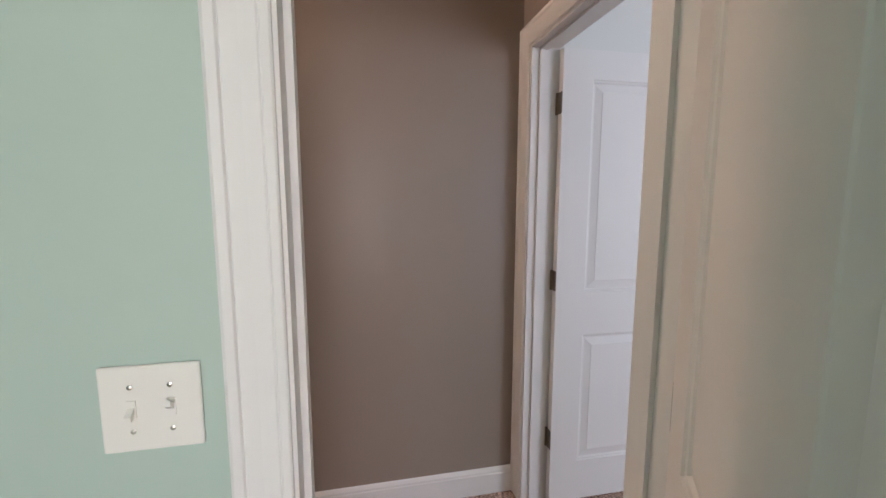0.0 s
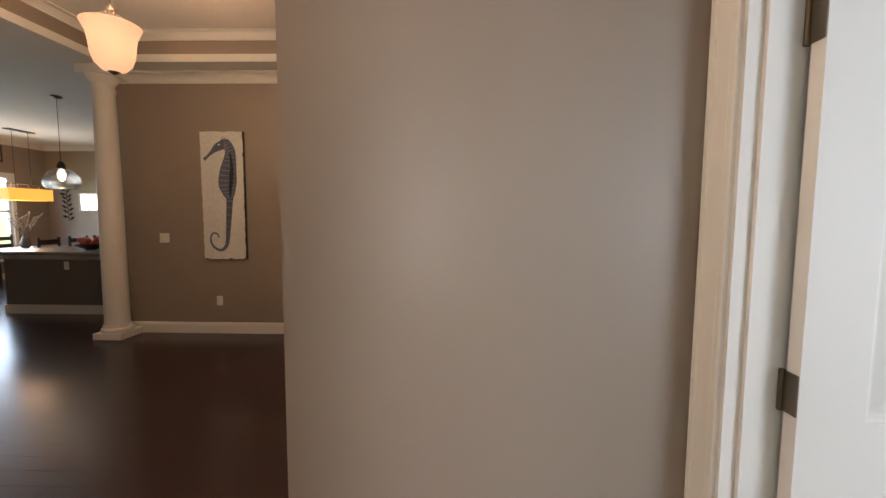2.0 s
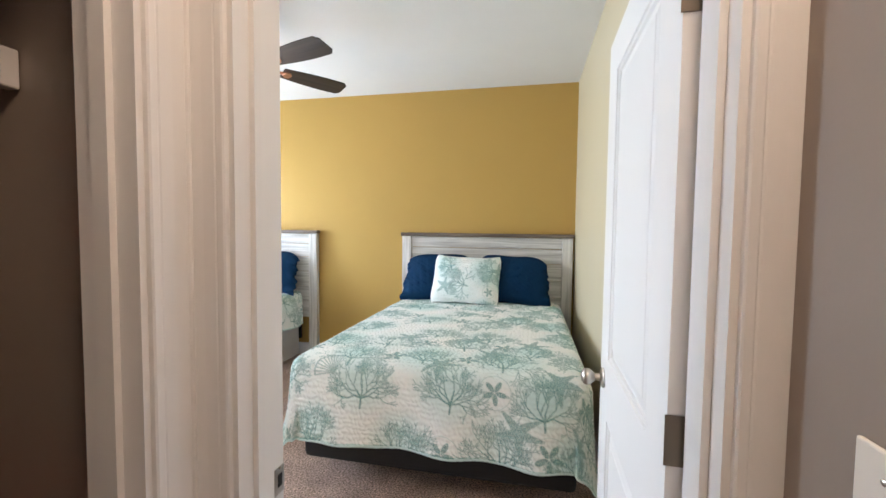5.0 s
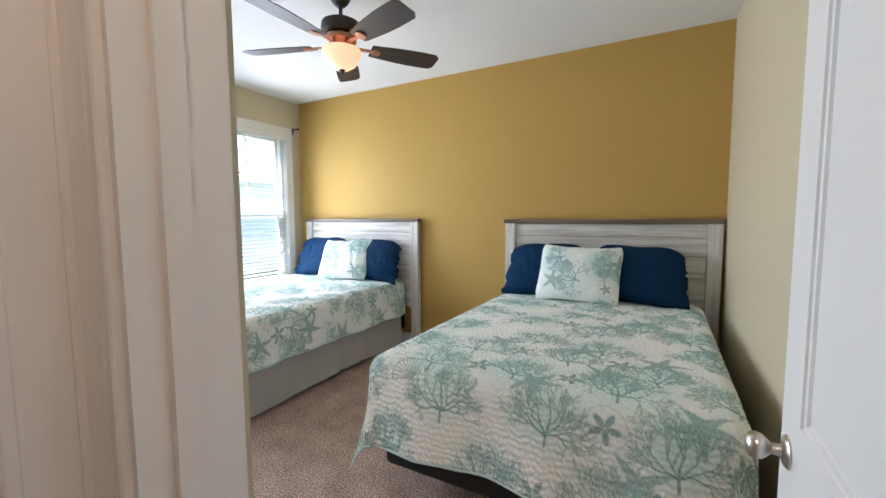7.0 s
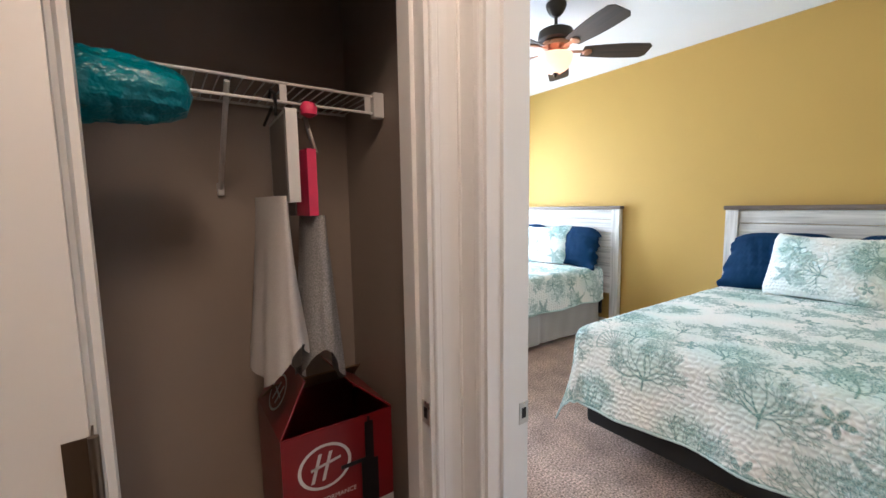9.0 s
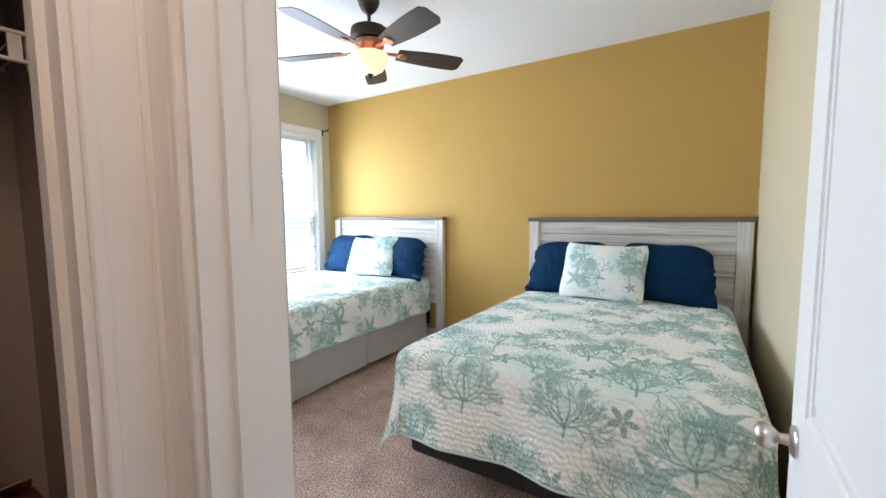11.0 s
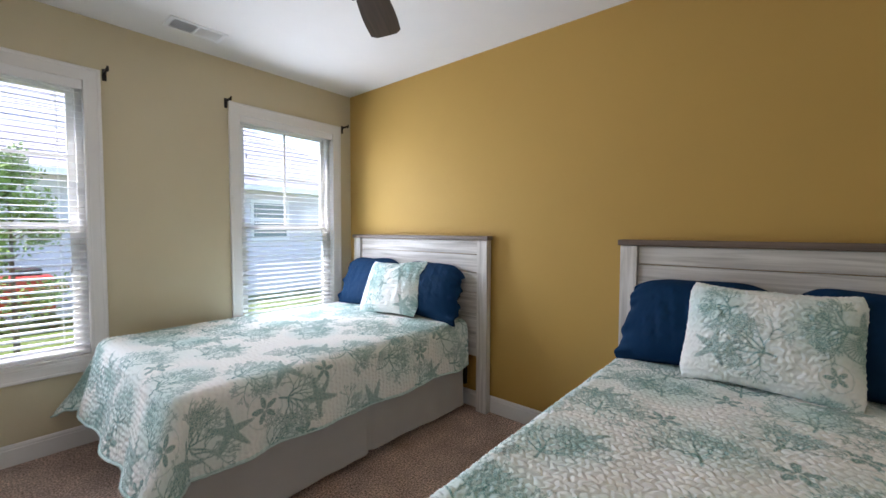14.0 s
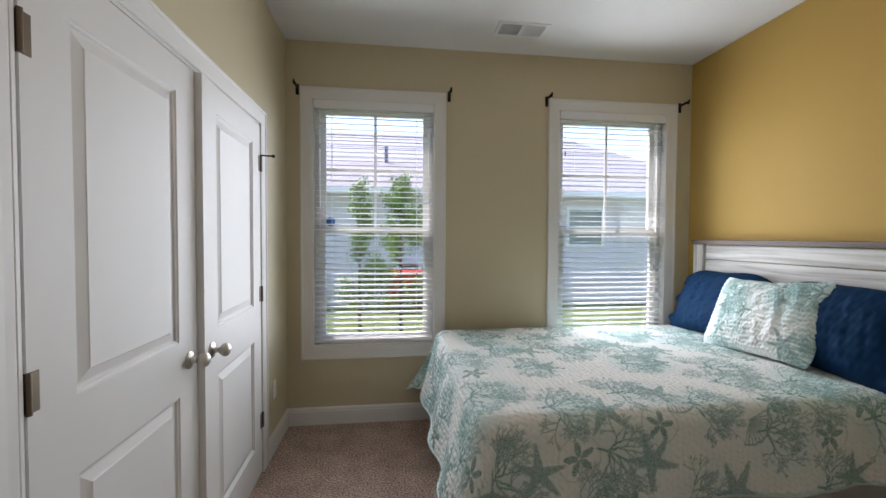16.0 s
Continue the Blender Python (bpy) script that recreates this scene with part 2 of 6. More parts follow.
def tube(bm, p, q, r0, r1=None, sides=14, caps=True):
    p, q = Vector(p), Vector(q)
    r1 = r0 if r1 is None else r1
    turn = (q - p).to_track_quat("Z", "Y").to_matrix()
    rings = [[bm.verts.new(c + turn @ Vector((r * math.cos(a), r * math.sin(a), 0))) for a in (2 * math.pi * k / sides for k in range(sides))] for c, r in ((p, r0), (q, r1))]
    for k in range(sides):
        bm.faces.new((rings[0][k], rings[0][(k + 1) % sides], rings[1][(k + 1) % sides], rings[1][k]))
    if caps:
        bm.faces.new(rings[0][::-1]), bm.faces.new(rings[1])


def lathe(bm, profile, at=(0, 0, 0), axis="Z", sides=28):
    """Turns (radius, height) rows round an axis through a point."""
    at = Vector(at)
    turn = {"Z": Matrix(), "Y": Matrix.Rotation(radians(-90), 4, "X"), "X": Matrix.Rotation(radians(90), 4, "Y"), "-X": Matrix.Rotation(radians(-90), 4, "Y"), "-Y": Matrix.Rotation(radians(90), 4, "X")}[axis]
    rings = []
    for r, h in profile:
        rings.append([bm.verts.new(at + turn @ Vector((max(r, 1e-4) * math.cos(a), max(r, 1e-4) * math.sin(a), h))) for a in (2 * math.pi * k / sides for k in range(sides))])
    for lo, hi in zip(rings, rings[1:]):
        for k in range(sides):
            bm.faces.new((lo[k], lo[(k + 1) % sides], hi[(k + 1) % sides], hi[k]))
    bm.faces.new(rings[0][::-1]), bm.faces.new(rings[-1])


def part(name, bm, mat, parent=None, label="", smooth=False, mats=None):
    me = bpy.data.meshes.new(name)
    bmesh.ops.recalc_face_normals(bm, faces=bm.faces[:])
    bm.to_mesh(me)
    bm.free()
    for m in mats or [mat]:
        me.materials.append(m)
    if smooth:
        me.shade_smooth()
        if smooth != "all":
            me.set_sharp_from_angle(angle=radians(40))
    ob = new(name, me)
    ob.parent = parent
    if label:
        ob["label"] = label
    return ob


def piece(name, parent, me, at):
    ob = new(name, me)
    ob.parent, ob.location = parent, at
    return ob


def empty(name, m=None, **tags):
    ob = new(name)
    ob.empty_display_size = 0.1
    if m is not None:
        ob.matrix_world = m
    return tagged(ob, **tags)


def structure(name, bm, mat, label="", category="", mats=None, smooth=False):
    return tagged(part(name, bm, mat, mats=mats, smooth=smooth), label=label, category=category, kind="structure")


def wall(name, run, c0, c1, a0, a1, z0, z1, openings, low, high, edge, label):
    """A wall that runs along x or y between a0 and a1, c0 to c1 thick; low and high are the paints of its two faces."""
    bm = bmesh.new()
    cuts = sorted(openings)
    spans, at = [], a0
    for o0, o1, b, t in cuts:
        spans.append((at, o0, z0, z1))
        if b > z0:
            spans.append((o0, o1, z0, b))
        if t < z1:
            spans.append((o0, o1, t, z1))
        at = o1
    spans.append((at, a1, z0, z1))
    for s0, s1, b, t in spans:
        if s1 - s0 > 1e-4:
            box(bm, *((s0, s1, c0, c1) if run == "x" else (c0, c1, s0, s1)), b, t)
    bmesh.ops.remove_doubles(bm, verts=bm.verts[:], dist=1e-5)
    bmesh.ops.recalc_face_normals(bm, faces=bm.faces[:])
    k = 1 if run == "x" else 0
    for f in bm.faces:
        f.material_index = 0 if f.normal[k] < -0.5 else 1 if f.normal[k] > 0.5 else 2
    return structure(name, bm, None, label, "wall", mats=[low, high, edge])


CASING = ((0.0, 0.0), (0.0, 0.009), (0.003, 0.0115), (0.013, 0.0125), (0.0155, 0.0112), (0.0185, 0.0125), (0.040, 0.0130), (0.0615, 0.0150), (0.0635, 0.0138), (0.0665, 0.0178), (0.078, 0.0198), (0.083, 0.017), (0.083, 0.0))


def casing(name, m, x0, x1, z1, z0=0.0, four=False, profile=CASING, label="white painted door casing"):
    """Moulded trim round an opening in the local x-z plane, proud along local y."""
    bm = bmesh.new()
    rings = []
    for d, h in profile:
        pts = [(x0 - d, z0 - (d if four else 0)), (x0 - d, z1 + d), (x1 + d, z1 + d), (x1 + d, z0 - (d if four else 0))]
        rings.append([bm.verts.new(m @ Vector((x, h, z))) for x, z in pts])
    for p, q in zip(rings, rings[1:]):
        for k in range(4 if four else 3):
            bm.faces.new((p[k], p[(k + 1) % 4], q[(k + 1) % 4], q[k]))
    if not four:
        bm.faces.new([r[0] for r in rings]), bm.faces.new([r[3] for r in rings])
    return structure(name, bm, TRIM, label, "trim")


def baseboard(p, q, normal, h=0.13):
    """A skirting board from p to q, proud along normal."""
    bm = bmesh.new()
    p, q, nrm = Vector((*p, 0)), Vector((*q, 0)), Vector((*normal, 0))
    prof = ((0, 0), (0.014, 0), (0.014, h - 0.03), (0.011, h - 0.026), (0.011, h - 0.016), (0.006, h - 0.006), (0.0, h))
    rows = [[bm.verts.new(e + nrm * d + Vector((0, 0, z))) for d, z in prof] for e in (p, q)]
    for k in range(len(prof)):
        j = (k + 1) % len(prof)
        bm.faces.new((rows[0][k], rows[0][j], rows[1][j], rows[1][k]))
    bm.faces.new(rows[0]), bm.faces.new(rows[1][::-1])
    return structure("baseboard", bm, TRIM, "white painted skirting board along the wall", "baseboard")


def crown(p, q, normal, z, size=0.10, name="crown_trim"):
    bm = bmesh.new()
    p, q, nrm = Vector((*p, z)), Vector((*q, z)), Vector((*normal, 0))
    s = size
    prof = ((0, 0), (0, -s), (0.012, -s), (0.014, -s * 0.85), (s * 0.35, -s * 0.55), (s * 0.6, -s * 0.25), (s * 0.85, -0.014), (s, -0.012), (s, 0))
    rows = [[bm.verts.new(e + nrm * d + Vector((0, 0, h))) for d, h in prof] for e in (p, q)]
    for k in range(len(prof)):
        j = (k + 1) % len(prof)
        bm.faces.new((rows[0][k], rows[0][j], rows[1][j], rows[1][k]))
    bm.faces.new(rows[0]), bm.faces.new(rows[1][::-1])
    return structure(name, bm, TRIM, "white crown moulding", "trim")


def jamb(name, m, x0, x1, z1, depth, stop=0.5):
    """The lining of a doorway, with its stop, through a wall that is depth thick along local -y."""
    bm = bmesh.new()
    t = 0.016
    for a, b, c, d in ((x0, x0 + t, 0, z1), (x1 - t, x1, 0, z1), (x0 + t, x1 - t, z1 - t, z1)):
        box(bm, a, b, -depth, 0, c, d)
    s0, s1 = -depth * stop - 0.016, -depth * stop + 0.016
    for a, b, c, d in ((x0 + t, x0 + t + 0.011, 0, z1 - t), (x1 - t - 0.011, x1 - t, 0, z1 - t), (x0 + t + 0.011, x1 - t - 0.011, z1 - t - 0.011, z1 - t)):
        box(bm, a, b, s0, s1, c, d)
    for v in bm.verts:
        v.co = m @ v.co
    return structure(name, bm, TRIM, "white painted door lining with a stop", "trim")


def panel_mesh(bm, x0, x1, z0, z1, t):
    """A raised field in a sunk moulding, on both faces of a door of thickness t."""
    for side in (1, -1):
        rings = []
        for d, y in ((0, t / 2), (0.003, t / 2 - 0.0045), (0.009, t / 2 - 0.0065), (0.013, t / 2 - 0.0125), (0.019, t / 2 - 0.0125), (0.047, t / 2 - 0.0050), (0.050, t / 2 - 0.0030)):
            rings.append([bm.verts.new((x, side * y, z)) for x, z in ((x0 + d, z0 + d), (x1 - d, z0 + d), (x1 - d, z1 - d), (x0 + d, z1 - d))])
        for p, q in zip(rings, rings[1:]):
            for k in range(4):
                bm.faces.new((p[k], p[(k + 1) % 4], q[(k + 1) % 4], q[k]))
        bm.faces.new(rings[-1])


def door(name, m, w, h, knob=True, hinges="near", label="", knob_z=0.93):
    """A two-panel door: hinge edge at local x = 0, leaf along +x, thickness about y = 0."""
    t = 0.035
    root = empty(name, m, label=label, category="door", kind="structure")
    bm = bmesh.new()
    s, top, lock0, lock1, bot = 0.11 if w < 0.65 else 0.135, h - 0.118, 0.815, 1.012, 0.205
    w0 = 0.0
    for a, b, c, d in ((w0, s, 0.012, h), (w - s, w, 0.012, h), (s, w - s, top, h), (s, w - s, lock0, lock1), (s, w - s, 0.012, bot)):
        box(bm, a, b, -t / 2, t / 2, c, d)
    bmesh.ops.remove_doubles(bm, verts=bm.verts[:], dist=1e-5)
    part("leaf", bm, TRIM, root)
    for z0, z1 in ((lock1, top), (bot, lock0)):
        bm = bmesh.new()
        panel_mesh(bm, s, w - s, z0, z1, t)
        part("panel", bm, TRIM, root)
    if knob:
        bm = bmesh.new()
        for side in ("Y", "-Y"):
            y = t / 2 if side == "Y" else -t / 2
            lathe(bm, ((0.033, 0), (0.033, 0.004), (0.027, 0.009), (0.013, 0.012), (0.011, 0.028), (0.017, 0.034), (0.025, 0.043), (0.028, 0.054), (0.025, 0.064), (0.015, 0.071), (0.002, 0.073)), (w - 0.065, y, knob_z), side, 24)
        part("doorknob", bm, NICKEL, root, "satin nickel doorknob", smooth=True)
    for z in (h - 0.215, 1.065, 0.32):
        bm = bmesh.new()
        sd = 1 if hinges == "near" else -1
        tube(bm, (-0.004, sd * (t / 2 + 0.006), z - 0.045), (-0.004, sd * (t / 2 + 0.006), z + 0.045), 0.0062, sides=10)
        box(bm, -0.004, 0.028, sd * (t / 2 + 0.001) - 0.001, sd * (t / 2 + 0.001) + 0.001, z - 0.044, z + 0.044)
        box(bm, -0.0035, -0.001, -t / 2, t / 2 + 0.004, z - 0.044, z + 0.044)
        part("hinge", bm, HINGE, root, "worn bronze-nickel butt hinge", smooth=True)
    return root


def switch_plate(name, m, gangs, on=(True,), label=""):
    """A toggle plate in the local x-z plane, proud along +y."""
    root = empty(name, m, label=label, category="light switch")
    w = 0.0725 + 0.046 * (gangs - 1)
    bm = bmesh.new()
    soft_box(bm, -w / 2, w / 2, 0, 0.006, -0.058, 0.058, 0.003, 2)
    part("plate", bm, PLASTIC, root)
    for k in range(gangs):
        x = (k - (gangs - 1) / 2) * 0.046
        bm = bmesh.new()
        box(bm, x - 0.0055, x + 0.0055, 0.0055, 0.0075, -0.012, 0.012)
        up = 1 if on[k] else -1
        vs = box(bm, x - 0.004, x + 0.004, 0.006, 0.018, -0.004, 0.004)
        for v in {v for f in vs for v in f.verts}:
            if v.co.y > 0.01:
                v.co.z += up * 0.009
        part("toggle", bm, PLASTIC, root)
        for z in (0.030, -0.030):
            bm = bmesh.new()
            lathe(bm, ((0.0034, 0), (0.0034, 0.001), (0.001, 0.0018)), (x, 0.006, z), "Y", 10)
            part("screw", bm, NICKEL, root)
    return root


def outlet(name, m, label):
    root = empty(name, m, label=label, category="outlet")
    bm = bmesh.new()
    soft_box(bm, -0.036, 0.036, 0, 0.006, -0.058, 0.058, 0.003, 2)
    part("plate", bm, PLASTIC, root)
    for z in (0.02, -0.02):
        bm = bmesh.new()
        soft_box(bm, -0.016, 0.016, 0.005, 0.008, z - 0.013, z + 0.013, 0.002, 1)
        part("socket", bm, VINYL, root)
        for x in (-0.006, 0.006):
            # Black block on the solid socket face, painting the shade in a slot.
            bm = bmesh.new()
            box(bm, x - 0.001, x + 0.001, 0.0078, 0.0084, z - 0.004, z + 0.005)
            part("slot_shade", bm, BLACK_METAL, root)
    return root

# ---- the structure: plan in metres ----
BX0, BX1, BY0, BY1, BZ = -5.065, -1.86, -2.70, 1.775, 2.82      # bedroom
HX0, HX1, HY1 = -1.61, 0.85, 1.675                              # hall
FY = 5.466                                                      # far foyer wall
CZ = 3.06                                                       # foyer and living ceiling

N, S, E_, W = (lambda c: pose(0, c, 0), lambda c: pose(0, c, 0, 0, 0, 180), lambda c: pose(c, 0, 0, 0, 0, -90), lambda c: pose(c, 0, 0, 0, 0, 90))

# floors
bm = bmesh.new()
box(bm, BX0 - 0.1, HX0 - 0.06, BY0 - 0.12, BY1 + 0.1, -0.12, 0.0)
structure("floor_bedroom", bm, CARPET, "beige cut-pile bedroom carpet with footprints", "carpet")
bm = bmesh.new()
box(bm, HX0 - 0.06, 0.92, -2.45, HY1 + 0.06, -0.12, -0.004)
box(bm, 0.92, 4.1, -2.45, 1.80, -0.12, 0.0)
structure("floor_hall", bm, CARPET, "beige cut-pile hall carpet", "carpet")
bm = bmesh.new()
box(bm, -9.8, 1.7, HY1 + 0.06, 10.6, -0.12, -0.012)
floor_wood = structure("floor_foyer", bm, FLOORWOOD, "dark espresso hardwood plank floor", "floor")

# bedroom walls
wall("wall_accent", "y", BX0 - 0.1, BX0, BY0 - 0.12, BY1 + 0.12, 0, BZ, [], ACCENT, ACCENT, ACCENT, "mustard yellow painted accent wall behind the beds")
WIN = ((-2.942, -2.052), (-4.843, -3.933))
wall("wall_windows", "x", BY0 - 0.14, BY0, BX0, BX1 + 0.12, 0, BZ, [(a, b, 0.58, 2.40) for a, b in WIN], CREAM, CREAM, TRIM, "cream tan painted wall with two windows")
wall("wall_bed_side", "x", BY1, BY1 + 0.12, BX0, HX0 - 0.13, 0, CZ, [], CREAM, TAUPE, CREAM, "cream tan painted wall beside the bed")
wall("wall_closet_doors", "y", BX1, BX1 + 0.11, BY0, 0.62, 0, BZ, [(-2.112, -0.562, 0, 2.06)], CREAM, TAUPE, CREAM, "cream tan painted wall with closet doors")
wall("wall_return", "x", 0.62, 0.70, BX1, HX0, 0, BZ, [], CREAM, CREAM, CREAM, "short cream return wall")
wall("wall_bedroom_door", "y", -1.74, HX0, 0.70, BY1, 0, CZ, [(0.843, 1.625, 0, 2.06)], CREAM, TAUPE, TAUPE, "wall between bedroom and hall, cream one side and taupe the other")
bm = bmesh.new()
box(bm, BX0 - 0.1, BX1 + 0.24, BY0 - 0.14, BY1, BZ, BZ + 0.1)
structure("ceiling_bedroom", bm, CEIL, "flat white bedroom ceiling", "ceiling")

# hall walls
wall("wall_closet", "x", 0.655, 0.77, HX0, -0.50, 0, BZ, [(-1.530, -0.918, 0, 2.06)], TAUPE, TAUPE, TRIM, "taupe hall wall with a closet doorway")
wall("wall_mint", "x", 0.515, 0.63, -0.62, 0.97, 0, BZ, [(0.020, 0.676, 0, 2.06)], MINT, TAUPE, TRIM, "wall with a doorway, mint green inside and taupe on the hall side")
wall("wall_jog", "y", -0.50, -0.42, 0.63, 0.77, 0, BZ, [], TAUPE, TAUPE, TAUPE, "short taupe wall return")
wall("wall_stub_west", "x", HY1, HY1 + 0.105, HX0, -1.262, 0, CZ, [], TAUPE, TAUPE, TAUPE, "short taupe wall at the hall opening")
wall("wall_stub_east", "x", HY1, HY1 + 0.105, -0.15, 1.7, 0, CZ, [], TAUPE, TAUPE, TAUPE, "taupe hall wall with an open end")
wall("wall_east", "y", HX1, 0.97, 0.63, HY1, 0, BZ, [(0.825, 1.595, 0, 2.06)], TAUPE, PALE, TRIM, "taupe hall wall with a doorway to a bright room")
wall("wall_header", "x", HY1, HY1 + 0.105, -1.262, -0.15, 2.62, CZ, [], TAUPE, TAUPE, TAUPE, "taupe header over the hall opening")
bm = bmesh.new()
box(bm, HX0 - 0.13, 0.97, -2.45, HY1, BZ, BZ + 0.1)
structure("ceiling_hall", bm, CEIL, "flat white hall ceiling", "ceiling")

# hall closet
wall("wall_closet_back", "x", -0.02, 0.08, HX0, -0.62, 0, BZ, [], TAUPE, TAUPE, TAUPE, "taupe back wall of the hall closet")
wall("wall_closet_west", "y", HX0 - 0.09, HX0, -0.02, 0.70, 0, BZ, [], TAUPE, TAUPE, TAUPE, "taupe side wall of the hall closet")
wall("wall_closet_east", "y", -0.62, -0.55, -2.45, 0.515, 0, BZ, [], TAUPE, MINT, TAUPE, "wall between closet and mint room")
# mint room and bright room
wall("wall_mint_east", "y", 0.86, 0.97, -2.45, 0.515, 0, BZ, [], MINT, PALE, MINT, "mint green side wall")
# This wall is out of view; its window opening is added for light.
wall("wall_mint_back", "x", -2.55, -2.45, -0.62, 4.2, 0, BZ, [(-0.25, 0.65, 0.9, 2.1)], MINT, PALE, PALE, "plain unseen wall with an added window opening")
wall("wall_bright_north", "x", 1.66, HY1, 0.97, 4.2, 0, BZ, [], PALE, TAUPE, PALE, "pale off-white wall of the bright room")
wall("wall_bright_east", "y", 4.1, 4.2, -2.45, 1.66, 0, BZ, [], PALE, PALE, PALE, "pale off-white end wall of the bright room")
bm = bmesh.new()
box(bm, 0.97, 4.2, -2.45, 1.80, BZ - 0.02, BZ + 0.1)
structure("ceiling_bright_room", bm, CEIL, "flat white ceiling", "ceiling")

# foyer, living room, kitchen
wall("wall_foyer_north", "x", FY, FY + 0.12, -3.76, 1.7, 0, CZ, [(-1.41, -0.62, 0, 2.05)], TAUPE, TAUPE, TAUPE, "taupe foyer wall with a seahorse picture")
wall("wall_foyer_east", "y", 1.6, 1.7, 1.78, FY, 0, CZ, [], TAUPE, TAUPE, TAUPE, "plain taupe wall by the entrance")
wall("wall_kitchen_east", "y", -3.76, -3.64, FY + 0.12, 10.38, 0, CZ, [], TAUPE, TAUPE, TAUPE, "plain taupe kitchen wall")
wall("wall_living_north", "x", 10.38, 10.5, -9.7, -3.64, 0, CZ, [], TAUPE, TAUPE, TAUPE, "taupe living room wall with leaf decor")
GWIN = ((6.95, 7.74), (7.88, 8.66), (8.80, 9.58))
wall("wall_living_west", "y", -9.7, -9.6, 1.78, 10.5, 0, CZ, [(a, b, 0.72, 2.27) for a, b in GWIN], TAUPE, TAUPE, TRIM, "taupe living room wall with three tall windows")
wall("wall_living_south", "x", 1.78, 1.895, -9.7, BX0, 0, CZ, [], TAUPE, TAUPE, TAUPE, "plain taupe living room wall")
# room behind the far foyer door
wall("wall_far_room", "x", 7.6, 7.7, -3.6, 0.4, 0, CZ, [], PALE, PALE, PALE, "pale wall behind the far doorway")
wall("wall_far_room_east", "y", 0.3, 0.4, FY + 0.12, 7.6, 0, CZ, [], PALE, PALE, PALE, "pale side wall behind the far doorway")
bm = bmesh.new()
box(bm, -3.64, 0.4, FY + 0.12, 7.7, 2.75, 2.85)
structure("ceiling_far_room", bm, CEIL, "white ceiling behind the far doorway", "ceiling")

# foyer ceiling with its tray, and living ceiling, one mesh
TX0, TX1, TY0, TY1, TZ = -3.50, 0.6, 2.35, 5.10, 3.36
bm = bmesh.new()
box(bm, -9.7, TX0, 1.78, 10.5, CZ, CZ + 0.08)
box(bm, TX0, TX1, 1.68, TY0, CZ, CZ + 0.08), box(bm, TX0, TX1, TY1, FY + 0.12, CZ, CZ + 0.08), box(bm, TX1, 1.7, 1.68, FY + 0.12, CZ, CZ + 0.08)
box(bm, TX0 - 0.08, TX1 + 0.08, TY0 - 0.08, TY1 + 0.08, TZ, TZ + 0.08)
structure("ceiling_foyer", bm, CEIL, "white ceiling with a raised tray over the foyer", "ceiling")
wall("wall_tray_north", "x", TY1, TY1 + 0.06, TX0, TX1, CZ + 0.08, TZ, [], TAUPE, TAUPE, TAUPE, "taupe band round the ceiling tray")
wall("wall_tray_south", "x", TY0 - 0.06, TY0, TX0, TX1, CZ + 0.08, TZ, [], TAUPE, TAUPE, TAUPE, "taupe band round the ceiling tray")
wall("wall_tray_west", "y", TX0 - 0.06, TX0, TY0 - 0.06, TY1 + 0.06, CZ + 0.08, TZ, [], TAUPE, TAUPE, TAUPE, "taupe band round the ceiling tray")
wall("wall_tray_east", "y", TX1, TX1 + 0.06, TY0 - 0.06, TY1 + 0.06, CZ + 0.08, TZ, [], TAUPE, TAUPE, TAUPE, "taupe band round the ceiling tray")
crown((TX0, TY1), (TX1, TY1), (0, -1), TZ, 0.085)
crown((TX0, TY0), (TX0, TY1), (1, 0), TZ, 0.085)
crown((TX0, TY0), (TX1, TY0), (0, 1), TZ, 0.085)
crown((-3.76, FY), (1.6, FY), (0, -1), CZ, 0.11)
crown((-9.6, 1.9), (-9.6, 10.38), (1, 0), CZ, 0.11)
crown((-9.6, 10.38), (-3.76, 10.38), (0, -1), CZ, 0.11)
crown((-9.6, 1.895), (HX0, 1.895), (0, 1), CZ, 0.11)

# skirting
baseboard((BX0, BY0), (BX0, BY1), (1, 0))
baseboard((BX0, BY0), (BX1, BY0), (0, 1))
baseboard((BX1, BY0), (BX1, -2.192), (-1, 0))
baseboard((BX0, BY1), (-1.74, BY1), (0, -1))
baseboard((-0.15, HY1), (HX1, HY1), (0, -1))
baseboard((-0.15, HY1), (-0.15, HY1 + 0.105), (-1, 0))
baseboard((-1.61, HY1), (-1.262, HY1), (0, -1))
baseboard((0.97, 1.66), (4.1, 1.66), (0, -1))
baseboard((-3.76, FY), (-1.50, FY), (0, -1), 0.135)
baseboard((-0.53, FY), (1.6, FY), (0, -1), 0.135)
baseboard((-9.6, 1.9), (-9.6, 10.38), (1, 0))
baseboard((-9.6, 10.38), (-3.76, 10.38), (0, -1))

# door linings and casings
jamb("trim_bedroom_jamb", E_(HX0), -1.625, -0.843, 2.06, 0.13, 0.42)
casing("trim_bedroom_casing", E_(HX0), -1.62, -0.848, 2.055)
casing("trim_bedroom_casing_inside", W(-1.74), 0.848, 1.62, 2.055)
jamb("trim_closet_jamb", N(0.77), -1.530, -0.918, 2.06, 0.115, 0.5)
casing("trim_closet_casing", N(0.77), -1.525, -0.923, 2.055)
jamb("trim_mint_jamb", N(0.63), 0.020, 0.676, 2.06, 0.115, 0.45)
casing("trim_mint_casing", N(0.63), 0.025, 0.671, 2.055)
casing("trim_mint_casing_inside", S(0.515), -0.671, -0.030, 2.055, profile=tuple((d * 0.94, h) for d, h in CASING))
jamb("trim_east_jamb", W(HX1), 0.825, 1.595, 2.06, 0.12, 0.42)
